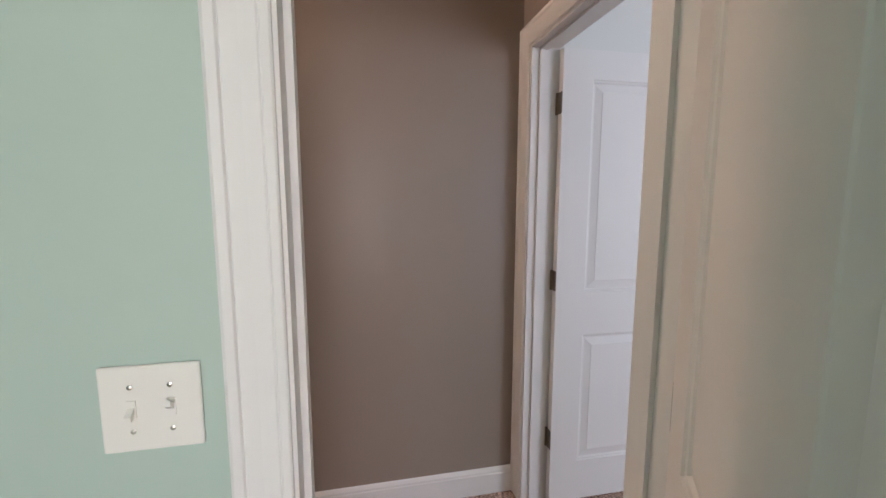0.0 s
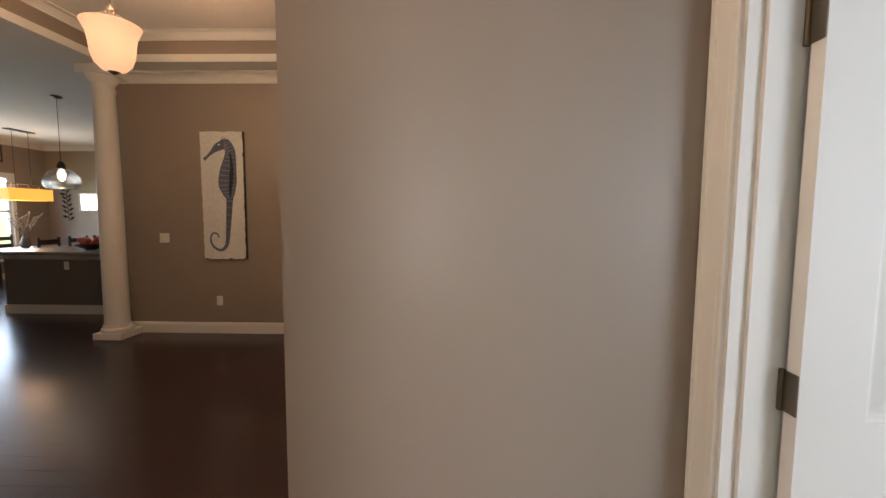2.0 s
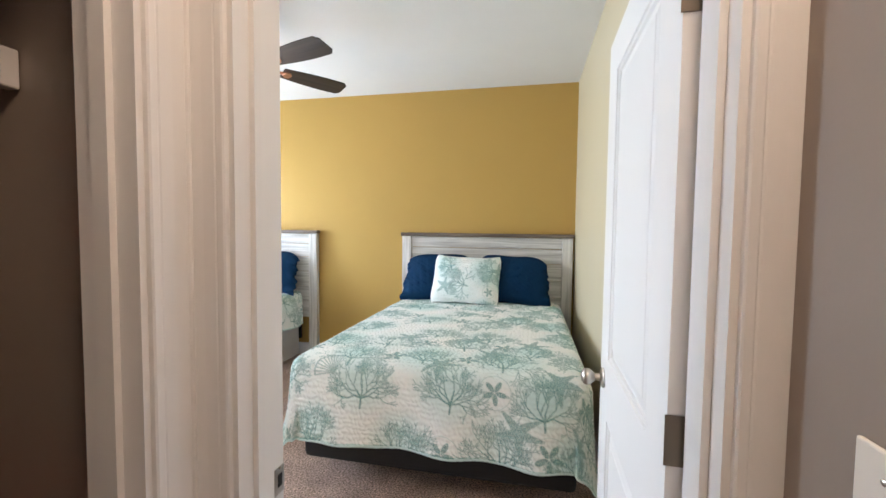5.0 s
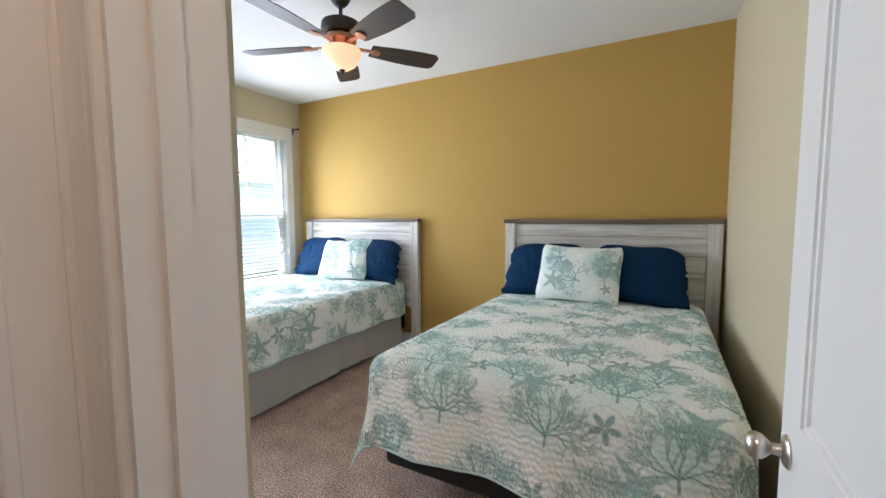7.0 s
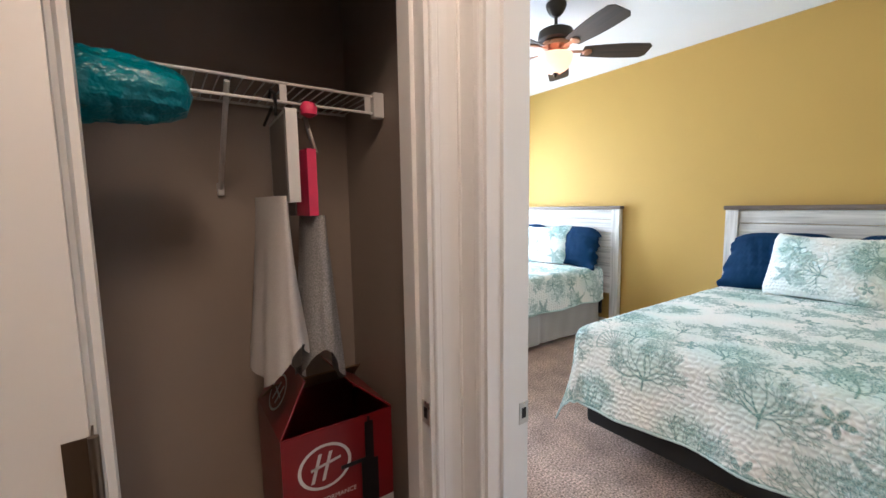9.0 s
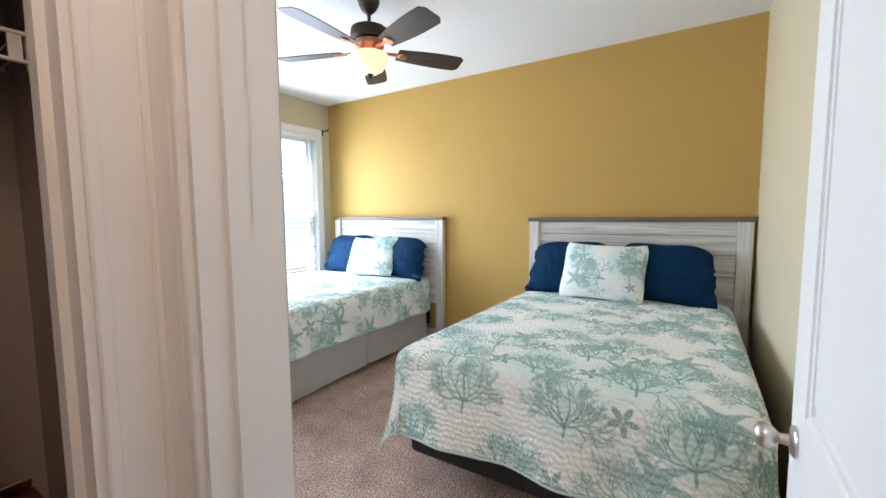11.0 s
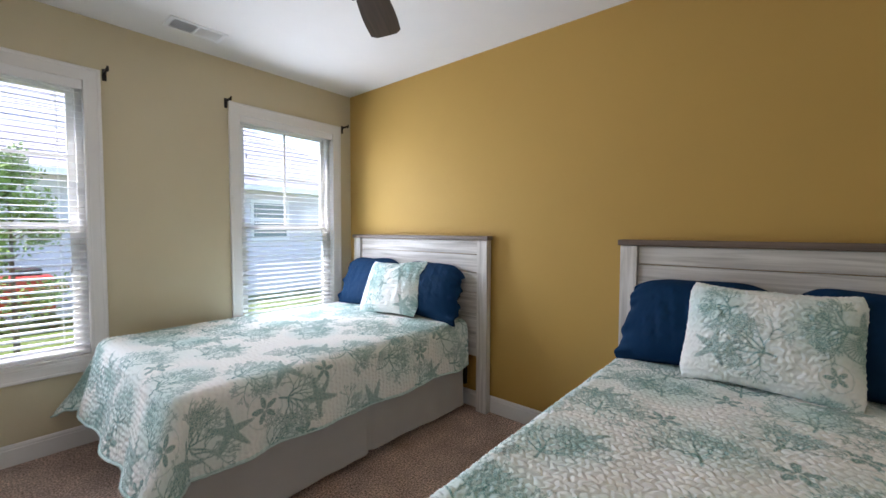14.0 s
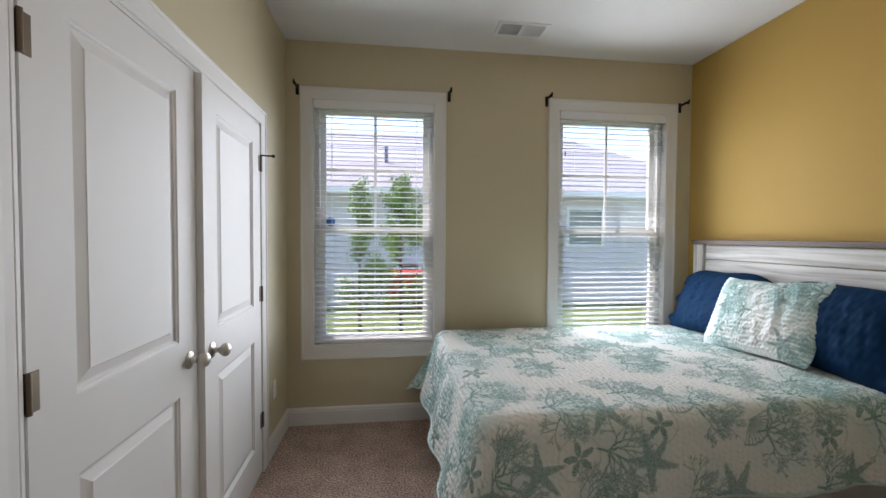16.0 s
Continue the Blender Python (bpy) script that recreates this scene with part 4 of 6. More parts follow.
# bed with the black base
rootA, LA, wA = bed_frame(XH, XF, 0.085, 1.655)
tagged(rootA, label="made queen bed on a black upholstered base")
bm = bmesh.new()
soft_box(bm, 0.01, LA - 0.035, -wA + 0.035, wA - 0.035, 0.40, 0.70, 0.05, 3)
part("mattress", bm, MATTRESS, rootA, smooth=True)
bm = bmesh.new()
soft_box(bm, 0.01, LA - 0.075, -wA + 0.055, wA - 0.055, 0.14, 0.398, 0.03, 3)
part("base", bm, BASE_BLACK, rootA, "black fabric covered base", smooth=True)
for x in (0.2, LA - 0.35):
    for y in (-wA + 0.2, wA - 0.2):
        bm = bmesh.new()
        lathe(bm, ((0.022, 0.0), (0.022, 0.012), (0.016, 0.016), (0.016, 0.142)), (x, y, 0), "Z", 14)
        part("leg", bm, BLACK_METAL, rootA)
qm, rim = quilt_mesh("quilt", LA, wA * 2, 0.722, 0.42, 0.42, 0.34, 5, 0.05)
quA = put_mesh("quilt", qm, None, pose(XH, (0.085 + 1.655) / 2, 0), "white quilt with teal coral print over a black base", category="quilt")

# bed with the grey skirt
rootB, LB, wB = bed_frame(XH, XF - 0.02, -2.60, -1.075)
tagged(rootB, label="made full bed with a grey pleated skirt")
bm = bmesh.new()
soft_box(bm, 0.01, LB - 0.035, -wB + 0.035, wB - 0.035, 0.42, 0.70, 0.05, 3)
part("mattress", bm, MATTRESS, rootB, smooth=True)
bm = bmesh.new()
soft_box(bm, 0.03, LB - 0.07, -wB + 0.06, wB - 0.06, 0.19, 0.418, 0.02, 2)
part("box_spring", bm, MATTRESS, rootB)
for x in (0.1, LB * 0.62, LB - 0.16):
    for y in (-wB + 0.1, wB - 0.13):
        bm = bmesh.new()
        lathe(bm, ((0.028, 0.0), (0.028, 0.012), (0.014, 0.018), (0.014, 0.192)), (x, y, 0), "Z", 14)
        part("leg", bm, BLACK_METAL, rootB)
bm = bmesh.new()
box(bm, -0.025, 0.0, wB - 0.05, wB - 0.02, 0.2, 0.62)
part("side_bracket", bm, BLACK_METAL, rootB)


def skirt_mesh(L, w, z0, z1):
    pts = []
    n = 260
    total = L + 2 * w + L
    for k in range(n + 1):
        d = total * k / n
        if d < L:
            p, nr = (d, -w), (0, -1)
        elif d < L + 2 * w:
            p, nr = (L, -w + d - L), (1, 0)
        else:
            p, nr = (L - (d - L - 2 * w), w), (0, 1)
        rel = min(abs(d - c) for c in (L * 0.5, L + w, L + 2 * w + L * 0.52))
        corner = min(abs(d - L), abs(d - L - 2 * w))
        pts.append((p, nr, math.exp(-(rel / 0.022) ** 2), math.exp(-(corner / 0.06) ** 2), d))
    rows = []
    for j in range(9):
        q = j / 8
        z = z1 + (z0 - z1) * q
        row = []
        for p, nr, pl, co, d in pts:
            o = -0.028 * pl * (0.25 + q) + 0.030 * co * q + 0.010 * q + 0.006 * q * math.sin(d * 9) + 0.003 * math.sin(d * 31 + q * 3)
            row.append((p[0] + nr[0] * o, p[1] + nr[1] * o, z + (0.012 * math.sin(d * 3.1) * q)))
        rows.append(row)
    return np.array(rows)


put_mesh("bed_skirt", grid_mesh("bed_skirt", skirt_mesh(LB - 0.06, wB - 0.045, 0.035, 0.415), SKIRT), rootB, label="light grey pleated bed skirt")
qm2, rim2 = quilt_mesh("quilt", LB, wB * 2, 0.722, 0.42, 0.30, 0.40, 11, 0.36, 0.20)
put_mesh("binding", binding_mesh(rim), quA, label="narrow pale aqua bound hem")
quB = put_mesh("quilt", qm2, None, pose(XH, (-2.60 - 1.075) / 2, 0), "white quilt with teal coral print over a grey skirt", category="quilt")

put_mesh("binding", binding_mesh(rim2), quB, label="narrow pale aqua bound hem")


def pillow(name, me, at, lean, turn, roll, label):
    m = pose(*at) @ pose(0, 0, 0, 0, 0, turn) @ pose(0, 0, 0, 0, -lean, 0) @ pose(0, 0, 0, roll, 0, 0)
    return put_mesh(name, me, None, m, label, category="pillow")


nav1, nav2 = pillow_mesh("pillow", 0.72, 0.50, 0.22, NAVY, 3, 0.07, sag=0.15), pillow_mesh("pillow", 0.72, 0.50, 0.22, NAVY, 8, 0.07, sag=0.12)
shm = pillow_mesh("sham", 0.66, 0.49, 0.17, SHAM, 2, printed=True)
shm2 = pillow_mesh("sham", 0.66, 0.49, 0.17, SHAM, 6, printed=True)
NL = "navy blue pillow leaning on the headboard, ruffled case end"
SL = "coral print quilted sham leaning on navy pillows"
pillow("pillow", nav1, (-4.80, 0.500, 0.715), 20, 3, 1, NL)
pillow("pillow", nav2, (-4.79, 1.170, 0.715), 20, -2, -2, NL)
pillow("pillow", shm, (-4.63, 0.765, 0.725), 26, -1, -1.5, SL)
pillow("pillow", nav2, (-4.80, -2.16, 0.715), 20, 2, 1, NL)
pillow("pillow", nav1, (-4.79, -1.44, 0.715), 22, 0, -2, NL)
pillow("pillow", shm2, (-4.66, -1.70, 0.725), 27, 4, 4, SL)

# ---- bedroom: fan and vent ----
fan = empty("ceiling_fan", pose(-3.42, -0.472, 0), label="bronze five-blade ceiling fan with a lit glass bowl", category="ceiling fan")
bm = bmesh.new()
lathe(bm, ((0.070, 2.82), (0.072, 2.805), (0.066, 2.785), (0.050, 2.755), (0.030, 2.735), (0.020, 2.728)), (0, 0, 0))
part("canopy", bm, BRONZE, fan, smooth=True)
bm = bmesh.new()
tube(bm, (0, 0, 2.64), (0, 0, 2.74), 0.012)
part("downrod", bm, BRONZE, fan, smooth=True)
bm = bmesh.new()
lathe(bm, ((0.03, 2.655), (0.09, 2.645), (0.118, 2.63), (0.124, 2.60), (0.122, 2.572), (0.112, 2.562), (0.09, 2.560)), (0, 0, 0))
part("motor_housing", bm, BRONZE, fan, smooth=True)
bm = bmesh.new()
lathe(bm, ((0.085, 2.562), (0.098, 2.548), (0.092, 2.535), (0.095, 2.522), (0.070, 2.505), (0.060, 2.490), (0.075, 2.478), (0.078, 2.465)), (0, 0, 0))
part("switch_housing", bm, COPPER, fan, "copper-bronze fitter ring", smooth=True)
bm = bmesh.new()
lathe(bm, ((0.118, 2.470), (0.122, 2.462), (0.120, 2.440), (0.108, 2.405), (0.086, 2.375), (0.052, 2.354), (0.018, 2.345)), (0, 0, 0), sides=36)
bowl = part("glass_bowl", bm, opal("frosted_bowl", (1.0, 0.42, 0.25), 0.17, (0.95, 0.60, 0.42), 0.012), fan, "warm lit frosted glass bowl", smooth="all")
bowl.visible_shadow = False
bm = bmesh.new()
lathe(bm, ((0.020, 2.352), (0.022, 2.343), (0.013, 2.337), (0.010, 2.327), (0.006, 2.316)), (0, 0, 0), sides=16)
part("finial", bm, BRONZE, fan, smooth=True)
FAN_TURN = 73.0
for k in range(5):
    m = pose(0, 0, 2.495, 0, 0, FAN_TURN + 72 * k)
    bm = bmesh.new()
    n = 16
    up, lo = [], []
    for j in range(n + 1):
        u = j / n
        x = 0.19 + u * 0.47
        half = (0.056 + 0.026 * math.sin(min(1, u * 1.15) * math.pi * 0.62)) * (1 if u < 0.93 else 1 - ((u - 0.93) / 0.07) ** 2 * 0.35)
        for z, row in ((0.003, up), (-0.003, lo)):
            row.append([bm.verts.new((x, y, z - y * 0.21)) for y in (-half, 0, half)])
    for row, flip in ((up, False), (lo, True)):
        for a, b in zip(row, row[1:]):
            for c in range(2):
                bm.faces.new((a[c], b[c], b[c + 1], a[c + 1]))
    for a, b in zip(range(n), range(1, n + 1)):
        for c in (0, 2):
            bm.faces.new((up[a][c], up[b][c], lo[b][c], lo[a][c]))
    for e in (0, n):
        for c in range(2):
            bm.faces.new((up[e][c], up[e][c + 1], lo[e][c + 1], lo[e][c]))
    bl = part("blade", bm, BLADE, fan, "dark walnut blade", smooth=True)
    bl.matrix_basis = m
    bm = bmesh.new()
    soft_box(bm, 0.07, 0.20, -0.014, 0.014, -0.004, 0.004, 0.003, 1)
    lathe(bm, ((0.028, -0.012), (0.033, -0.006), (0.028, 0.004)), (0.225, 0, 0), "Z", 18)
    for v in bm.verts:
        v.co.z -= v.co.y * 0.21 + 0.002
    ar = part("blade_arm", bm, COPPER, fan, "copper-bronze blade arm", smooth=True)
    ar.matrix_basis = m

vent = empty("ceiling_vent", pose(-3.50, -2.34, 2.82), label="white metal ceiling register with slats", category="vent")
bm = bmesh.new()
for a, b, c, d in ((-0.175, 0.175, 0.070, 0.092), (-0.175, 0.175, -0.092, -0.070), (-0.175, -0.150, -0.070, 0.070), (0.150, 0.175, -0.070, 0.070), (-0.006, 0.006, -0.070, 0.070)):
    box(bm, a, b, c, d, -0.008, 0.0)
part("vent_frame", bm, VINYL, vent)
# Black sheet on the closed ceiling paints the duct's shade behind the slats.
bm = bmesh.new()
box(bm, -0.15, 0.15, -0.07, 0.07, -0.002, -0.001)
part("duct_shade", bm, BLACK_METAL, vent, "black sheet for the duct's shade behind the slats")
for side, tilt in ((0.078, 38), (-0.078, -38)):
    for k in range(14):
        bm = bmesh.new()
        fs = box(bm, -0.005, 0.005, -0.069, 0.069, -0.0007, 0.0007)
        mm = pose(side - 0.066 + k * 0.0101, 0, -0.006, 0, tilt, 0)
        for v in bm.verts:
            v.co = mm @ v.co
        part("slat", bm, VINYL, vent)

# ---- switches and outlets ----
switch_plate("light_switch", pose(-0.139, 0.515, 1.152, 0, 0, 180), 2, (True, False), "white two-gang toggle switch plate on mint wall")
switch_plate("light_switch", pose(-1.445, HY1, 1.165, 0, 0, 180), 1, (True,), "white single toggle switch plate on taupe wall")
switch_plate("light_switch", pose(-3.183, FY, 1.155, 0, 0, 180), 2, (True, True), "white two-gang switch plate on the foyer wall")
outlet("outlet", pose(-2.544, FY, 0.40, 0, 0, 180), "white duplex outlet on the foyer wall")
outlet("outlet", pose(1.86, 1.66, 0.42, 0, 0, 180), "white duplex outlet on the pale wall")
outlet("outlet", pose(BX1, -2.36, 0.40, 0, 0, 90), "white duplex outlet beside the closet doors")

# ---- hall closet ----
WIRE = material("white_wire", (0.70, 0.68, 0.65), 0.4, bump=0)
shelf = empty("wire_shelf", pose(0, 0.08, 1.738), label="white wire closet shelf with hanging lip", category="shelf")
for y, z in ((0.300, 0.0), (0.300, -0.048), (0.02, 0.0)):
    bm = bmesh.new()
    tube(bm, (-1.60, y, z), (-0.63, y, z), 0.0042, sides=8)
    part("rail_wire", bm, WIRE, shelf)
me = None
for k in range(37):
    if me is None:
        bm = bmesh.new()
        tube(bm, (0, 0.02, 0.003), (0, 0.30, 0.003), 0.002, sides=6)
        first = part("deck_wire", bm, WIRE, shelf)
        first.location.x, me = -1.595, first.data
    else:
        piece("deck_wire", shelf, me, (-1.595 + k * 0.0262, 0, 0))
for x in (-1.56, -1.32, -1.02, -0.72):
    bm = bmesh.new()
    box(bm, x - 0.009, x + 0.009, 0.297, 0.302, -0.048, 0.0)
    part("lip_stay", bm, WIRE, shelf)
bm = bmesh.new()
soft_box(bm, -1.608, -1.575, 0.285, 0.315, -0.062, 0.012, 0.004)
part("end_bracket", bm, WIRE, shelf)
bm = bmesh.new()
tube(bm, (-1.19, 0.292, -0.012), (-1.19, 0.012, -0.262), 0.007, sides=8)
soft_box(bm, -1.20, -1.18, 0.001, 0.016, -0.285, -0.245, 0.003, 1)
part("brace", bm, WIRE, shelf)

TEAL = material("teal_plastic_film", (0.0, 0.17, 0.22), 0.32, vary=0.25, scale=10, bump=0.8, bump_dist=0.03, grain_scale=22)
n, m2 = 60, 30
U, V = np.meshgrid(np.linspace(0, 2 * np.pi, n), np.linspace(0, 1, m2), indexing="ij")
prof = np.sin(np.pi * np.clip(V, 0.0, 1)) ** 0.22
crk = 1 + 0.16 * smooth_noise(np.cos(U), V * 2 + np.sin(U), 4, 0.9) + 0.16 * np.abs(smooth_noise(np.cos(U) * 1.5, V * 3 + np.sin(U) * 1.5, 14, 0.5))
bag = grid_mesh("plastic_bag", np.stack([-0.68 - V * 0.43, 0.28 + 0.080 * prof * crk * np.cos(U), 1.755 + 0.068 * prof * crk * (1 - 0.06 * V) * np.sin(U)], -1), TEAL)
put_mesh("plastic_bag", bag, None, None, "crumpled teal plastic bag of linen on the wire shelf", category="bag").location = (0.0, 0.175, -0.10)

HANG_WHITE = material("white_curtain_cloth", (0.56, 0.53, 0.50), 0.85, vary=0.06, grain=0.15, grain_scale=500, bump=0.2, bump_dist=0.001)
HANG_GREY = material("grey_woven_cloth", (0.34, 0.335, 0.33), 0.9, vary=0.08, grain=0.45, grain_scale=260, bump=0.5, bump_dist=0.003)
CARD = material("printed_card", (0.62, 0.60, 0.57), 0.45, vary=0.08)
CARD_DARK = material("grey_brown_print", (0.17, 0.15, 0.135), 0.45)
PINK = material("pink_card", (0.62, 0.03, 0.10), 0.4, vary=0.1)


def hanging_cloth(name, at, top_w, bot_w, top_t, bot_t, z1, z0, mat, turn, seed, parent):
    """A folded length of cloth that hangs and spreads, ring by ring."""
    a, q = np.meshgrid(np.linspace(0, 2 * np.pi, 72), np.linspace(0, 1, 40), indexing="ij")
    w = (top_w + (bot_w - top_w) * q ** 1.2) / 2
    t = (top_t + (bot_t - top_t) * q) / 2
    fold = 1 + 0.20 * q * np.sin(a * 6 + seed) + 0.10 * q * np.sin(a * 11 + 2 * seed)
    X, Y = w * np.cos(a) * (0.94 + 0.06 * fold), t * np.sin(a) * fold
    Z = z1 + (z0 - z1) * q + q ** 6 * 0.035 * np.sin(a * 2 + seed) * 1.6
    ca, sa = math.cos(radians(turn)), math.sin(radians(turn))
    return put_mesh(name, grid_mesh(name, np.stack([at[0] + X * ca - Y * sa, at[1] + X * sa + Y * ca, Z], -1), mat), parent)


cur = empty("curtain_pack", pose(0, 0, 0), label="packaged white curtain hanging from the wire shelf", category="curtain")
T1 = 98
hanging_cloth("cloth", (-1.268, 0.400), 0.20, 0.25, 0.035, 0.115, 1.44, 1.015, HANG_WHITE, T1, 1.0, cur)
bm = bmesh.new()
mm = pose(-1.308, 0.400, 0, 0, 0, 87)
fs = box(bm, -0.115, 0.115, -0.013, 0.013, 1.425, 1.645)
for v in bm.verts:
    v.co = mm @ v.co
part("card_sleeve", bm, CARD, cur, "white card sleeve with a grey print")
bm = bmesh.new()
for a, b, c, d in ((-0.10, 0.098, 1.44, 1.635),):
    for y in (-0.0140, 0.0140):
        fs = box(bm, a, b, y - 0.0006, y + 0.0006, c, d)
for v in bm.verts:
    v.co = mm @ v.co
part("print", bm, CARD_DARK, cur)
bm = bmesh.new()
for p, q in (((-1.285, 0.44, 1.64), (-1.285, 0.44, 1.69)), ((-1.285, 0.44, 1.69), (-1.285, 0.40, 1.712)), ((-1.285, 0.40, 1.712), (-1.285, 0.368, 1.690)), ((-1.285, 0.30, 1.64), (-1.285, 0.40, 1.668))):
    tube(bm, p, q, 0.004, sides=8)
part("hook", bm, BLACK_METAL, cur, smooth=True)

mop = empty("mop_pad_pack", pose(0, 0, 0), label="grey cloth in a bright pink card sleeve hanging", category="cloth")
T2 = 94
hanging_cloth("cloth", (-1.372, 0.405), 0.15, 0.21, 0.045, 0.10, 1.39, 0.985, HANG_GREY, T2, 2.3, mop)
bm = bmesh.new()
mm = pose(-1.352, 0.405, 0, 0, 0, T2)
box(bm, -0.02, 0.072, -0.012, 0.012, 1.39, 1.56)
for v in bm.verts:
    v.co = mm @ v.co
part("card_sleeve", bm, PINK, mop, "pink card sleeve")
bm = bmesh.new()
box(bm, -0.075, -0.02, -0.016, 0.010, 1.39, 1.55)
for v in bm.verts:
    v.co = mm @ v.co
part("print", bm, CARD_DARK, mop)
bm = bmesh.new()
tube(bm, (-1.37, 0.47, 1.55), (-1.36, 0.45, 1.61), 0.006, sides=8), tube(bm, (-1.36, 0.45, 1.61), (-1.365, 0.40, 1.668), 0.006, sides=8)
tube(bm, (-1.365, 0.40, 1.668), (-1.365, 0.365, 1.66), 0.006, sides=8)
part("hook", bm, NICKEL, mop)
bm = bmesh.new()
lathe(bm, ((0.006, 0), (0.020, 0.008), (0.022, 0.026), (0.014, 0.038)), (-1.362, 0.455, 1.640), "Z", 14)
part("clip", bm, PINK, mop, "pink plastic clip", smooth=True)

RED = material("red_printed_carton", (0.20, 0.010, 0.014), 0.33, vary=0.12)
KRAFT = material("brown_cardboard", (0.23, 0.15, 0.09), 0.8, vary=0.1, grain=0.1)
WHITEP = material("white_print", (0.66, 0.66, 0.65), 0.35)
BLACKP = material("black_print", (0.012, 0.012, 0.014), 0.3)
carton = empty("vacuum_carton", pose(-1.245, 0.455, 0, 0, 0, 180), label="open red and white vacuum cleaner carton on carpet", category="box")
CW, CD, CH = 0.325, 0.30, 0.80
t = 0.006
for nm, dims in (("side_panel", (0, CW, 0, t, 0, CH)), ("side_panel", (0, CW, CD - t, CD, 0, CH)), ("side_panel", (0, t, t, CD - t, 0, CH)), ("side_panel", (CW - t, CW, t, CD - t, 0, CH)), ("bottom_panel", (t, CW - t, t, CD - t, 0, t))):
    bm = bmesh.new()
    box(bm, *dims)
    part(nm, bm, RED, carton)


def flap(p, q, out, up, length, mat_in, label=""):
    bm = bmesh.new()
    p, q, o = Vector(p), Vector(q), (Vector(out) * math.cos(radians(up)) + Vector((0, 0, math.sin(radians(up))))) * length
    nr = (q - p).cross(o).normalized() * 0.004
    inset = (q - p) * 0.06
    vs = [p, q, q + o - inset, p + o + inset]
    a, b = [bm.verts.new(v) for v in vs], [bm.verts.new(v + nr) for v in vs]
    bm.faces.new(a), bm.faces.new(b[::-1])
    for k in range(4):
        bm.faces.new((a[k], a[(k + 1) % 4], b[(k + 1) % 4], b[k]))
    part("flap", bm, mat_in, carton, label)


flap((0, 0.003, CH), (0, CD - 0.003, CH), (1, 0, 0), 62, 0.16, RED, "red carton flap standing up")
flap((CW, 0.003, CH), (CW, CD - 0.003, CH), (-1, 0, 0), 40, 0.16, RED)
flap((0.003, CD, CH), (CW - 0.003, CD, CH), (0, -1, 0), 35, 0.15, KRAFT, "brown inside of a carton flap")
bm = bmesh.new()
box(bm, 0.001, CW - 0.001, -0.0012, -0.0002, 0.02, 0.52)
part("white_panel", bm, WHITEP, carton, "white printed lower panel")
bm = bmesh.new()
n = 40
for k in range(n):
    a0, a1 = 2 * math.pi * k / n, 2 * math.pi * (k + 1) / n
    vs = [bm.verts.new((0.115 + r * math.cos(a) * 1.15, -0.0022, 0.69 + r * math.sin(a))) for r, a in ((0.058, a0), (0.066, a0), (0.066, a1), (0.058, a1))]
    bm.faces.new(vs)
for x0, x1 in ((0.085, 0.115), (0.115, 0.145)):
    bm.faces.new([bm.verts.new((x, -0.0022, z)) for x, z in ((x0 - 0.012, 0.65), (x0 - 0.002, 0.65), (x0 + 0.022, 0.73), (x0 + 0.012, 0.73))])
bm.faces.new([bm.verts.new((x, -0.0022, z)) for x, z in ((0.075, 0.685), (0.16, 0.70), (0.16, 0.708), (0.075, 0.693))])
part("emblem", bm, WHITEP, carton, "white ring emblem")
bm = bmesh.new()
lean = Vector((math.cos(radians(62)), 0, math.sin(radians(62))))
off = Vector((-math.sin(radians(62)), 0, math.cos(radians(62)))) * 0.0062
mid = Vector((0, CD * 0.5, CH)) + lean * 0.08 + off


def on_flap(y, u):
    return bm.verts.new(mid + Vector((0, y, 0)) + lean * u)


for k in range(n):
    a0, a1 = 2 * math.pi * k / n, 2 * math.pi * (k + 1) / n
    bm.faces.new([on_flap(r * math.cos(a) * 1.2, r * math.sin(a)) for r, a in ((0.044, a0), (0.051, a0), (0.051, a1), (0.044, a1))])
for y0 in (-0.022, 0.010):
    bm.faces.new([on_flap(y, u) for y, u in ((y0 + 0.012, -0.028), (y0 + 0.002, -0.028), (y0 - 0.010, 0.028), (y0, 0.028))])
bm.faces.new([on_flap(y, u) for y, u in ((-0.034, -0.008), (0.036, 0.002), (0.036, 0.009), (-0.034, -0.001))])
part("emblem", bm, WHITEP, carton, "white ring emblem on the raised flap")
bm = bmesh.new()
box(bm, 0.235, 0.262, -0.003, -0.0014, 0.50, 0.78), box(bm, 0.222, 0.275, -0.0031, -0.0014, 0.42, 0.66), box(bm, 0.20, 0.305, -0.0032, -0.0014, 0.35, 0.42), box(bm, 0.244, 0.252, -0.003, -0.0014, 0.76, 0.82 - 0.025)
box(bm, 0.16, 0.235, -0.003, -0.0014, 0.66, 0.672)
part("vacuum_picture", bm, BLACKP, carton, "black upright vacuum cleaner picture")


def lettering(text, parent, m, size, mat):
    cu = bpy.data.curves.new("lettering", "FONT")
    cu.body, cu.size, cu.extrude = text, size, 0.0004
    tmp = new("lettering", cu)
    dg = bpy.context.evaluated_depsgraph_get()
    me = bpy.data.meshes.new_from_object(tmp.evaluated_get(dg))
    bpy.data.objects.remove(tmp)
    me.materials.clear()
    me.materials.append(mat)
    ob = new("lettering", me)
    ob.parent, ob.matrix_basis = parent, m
    return ob


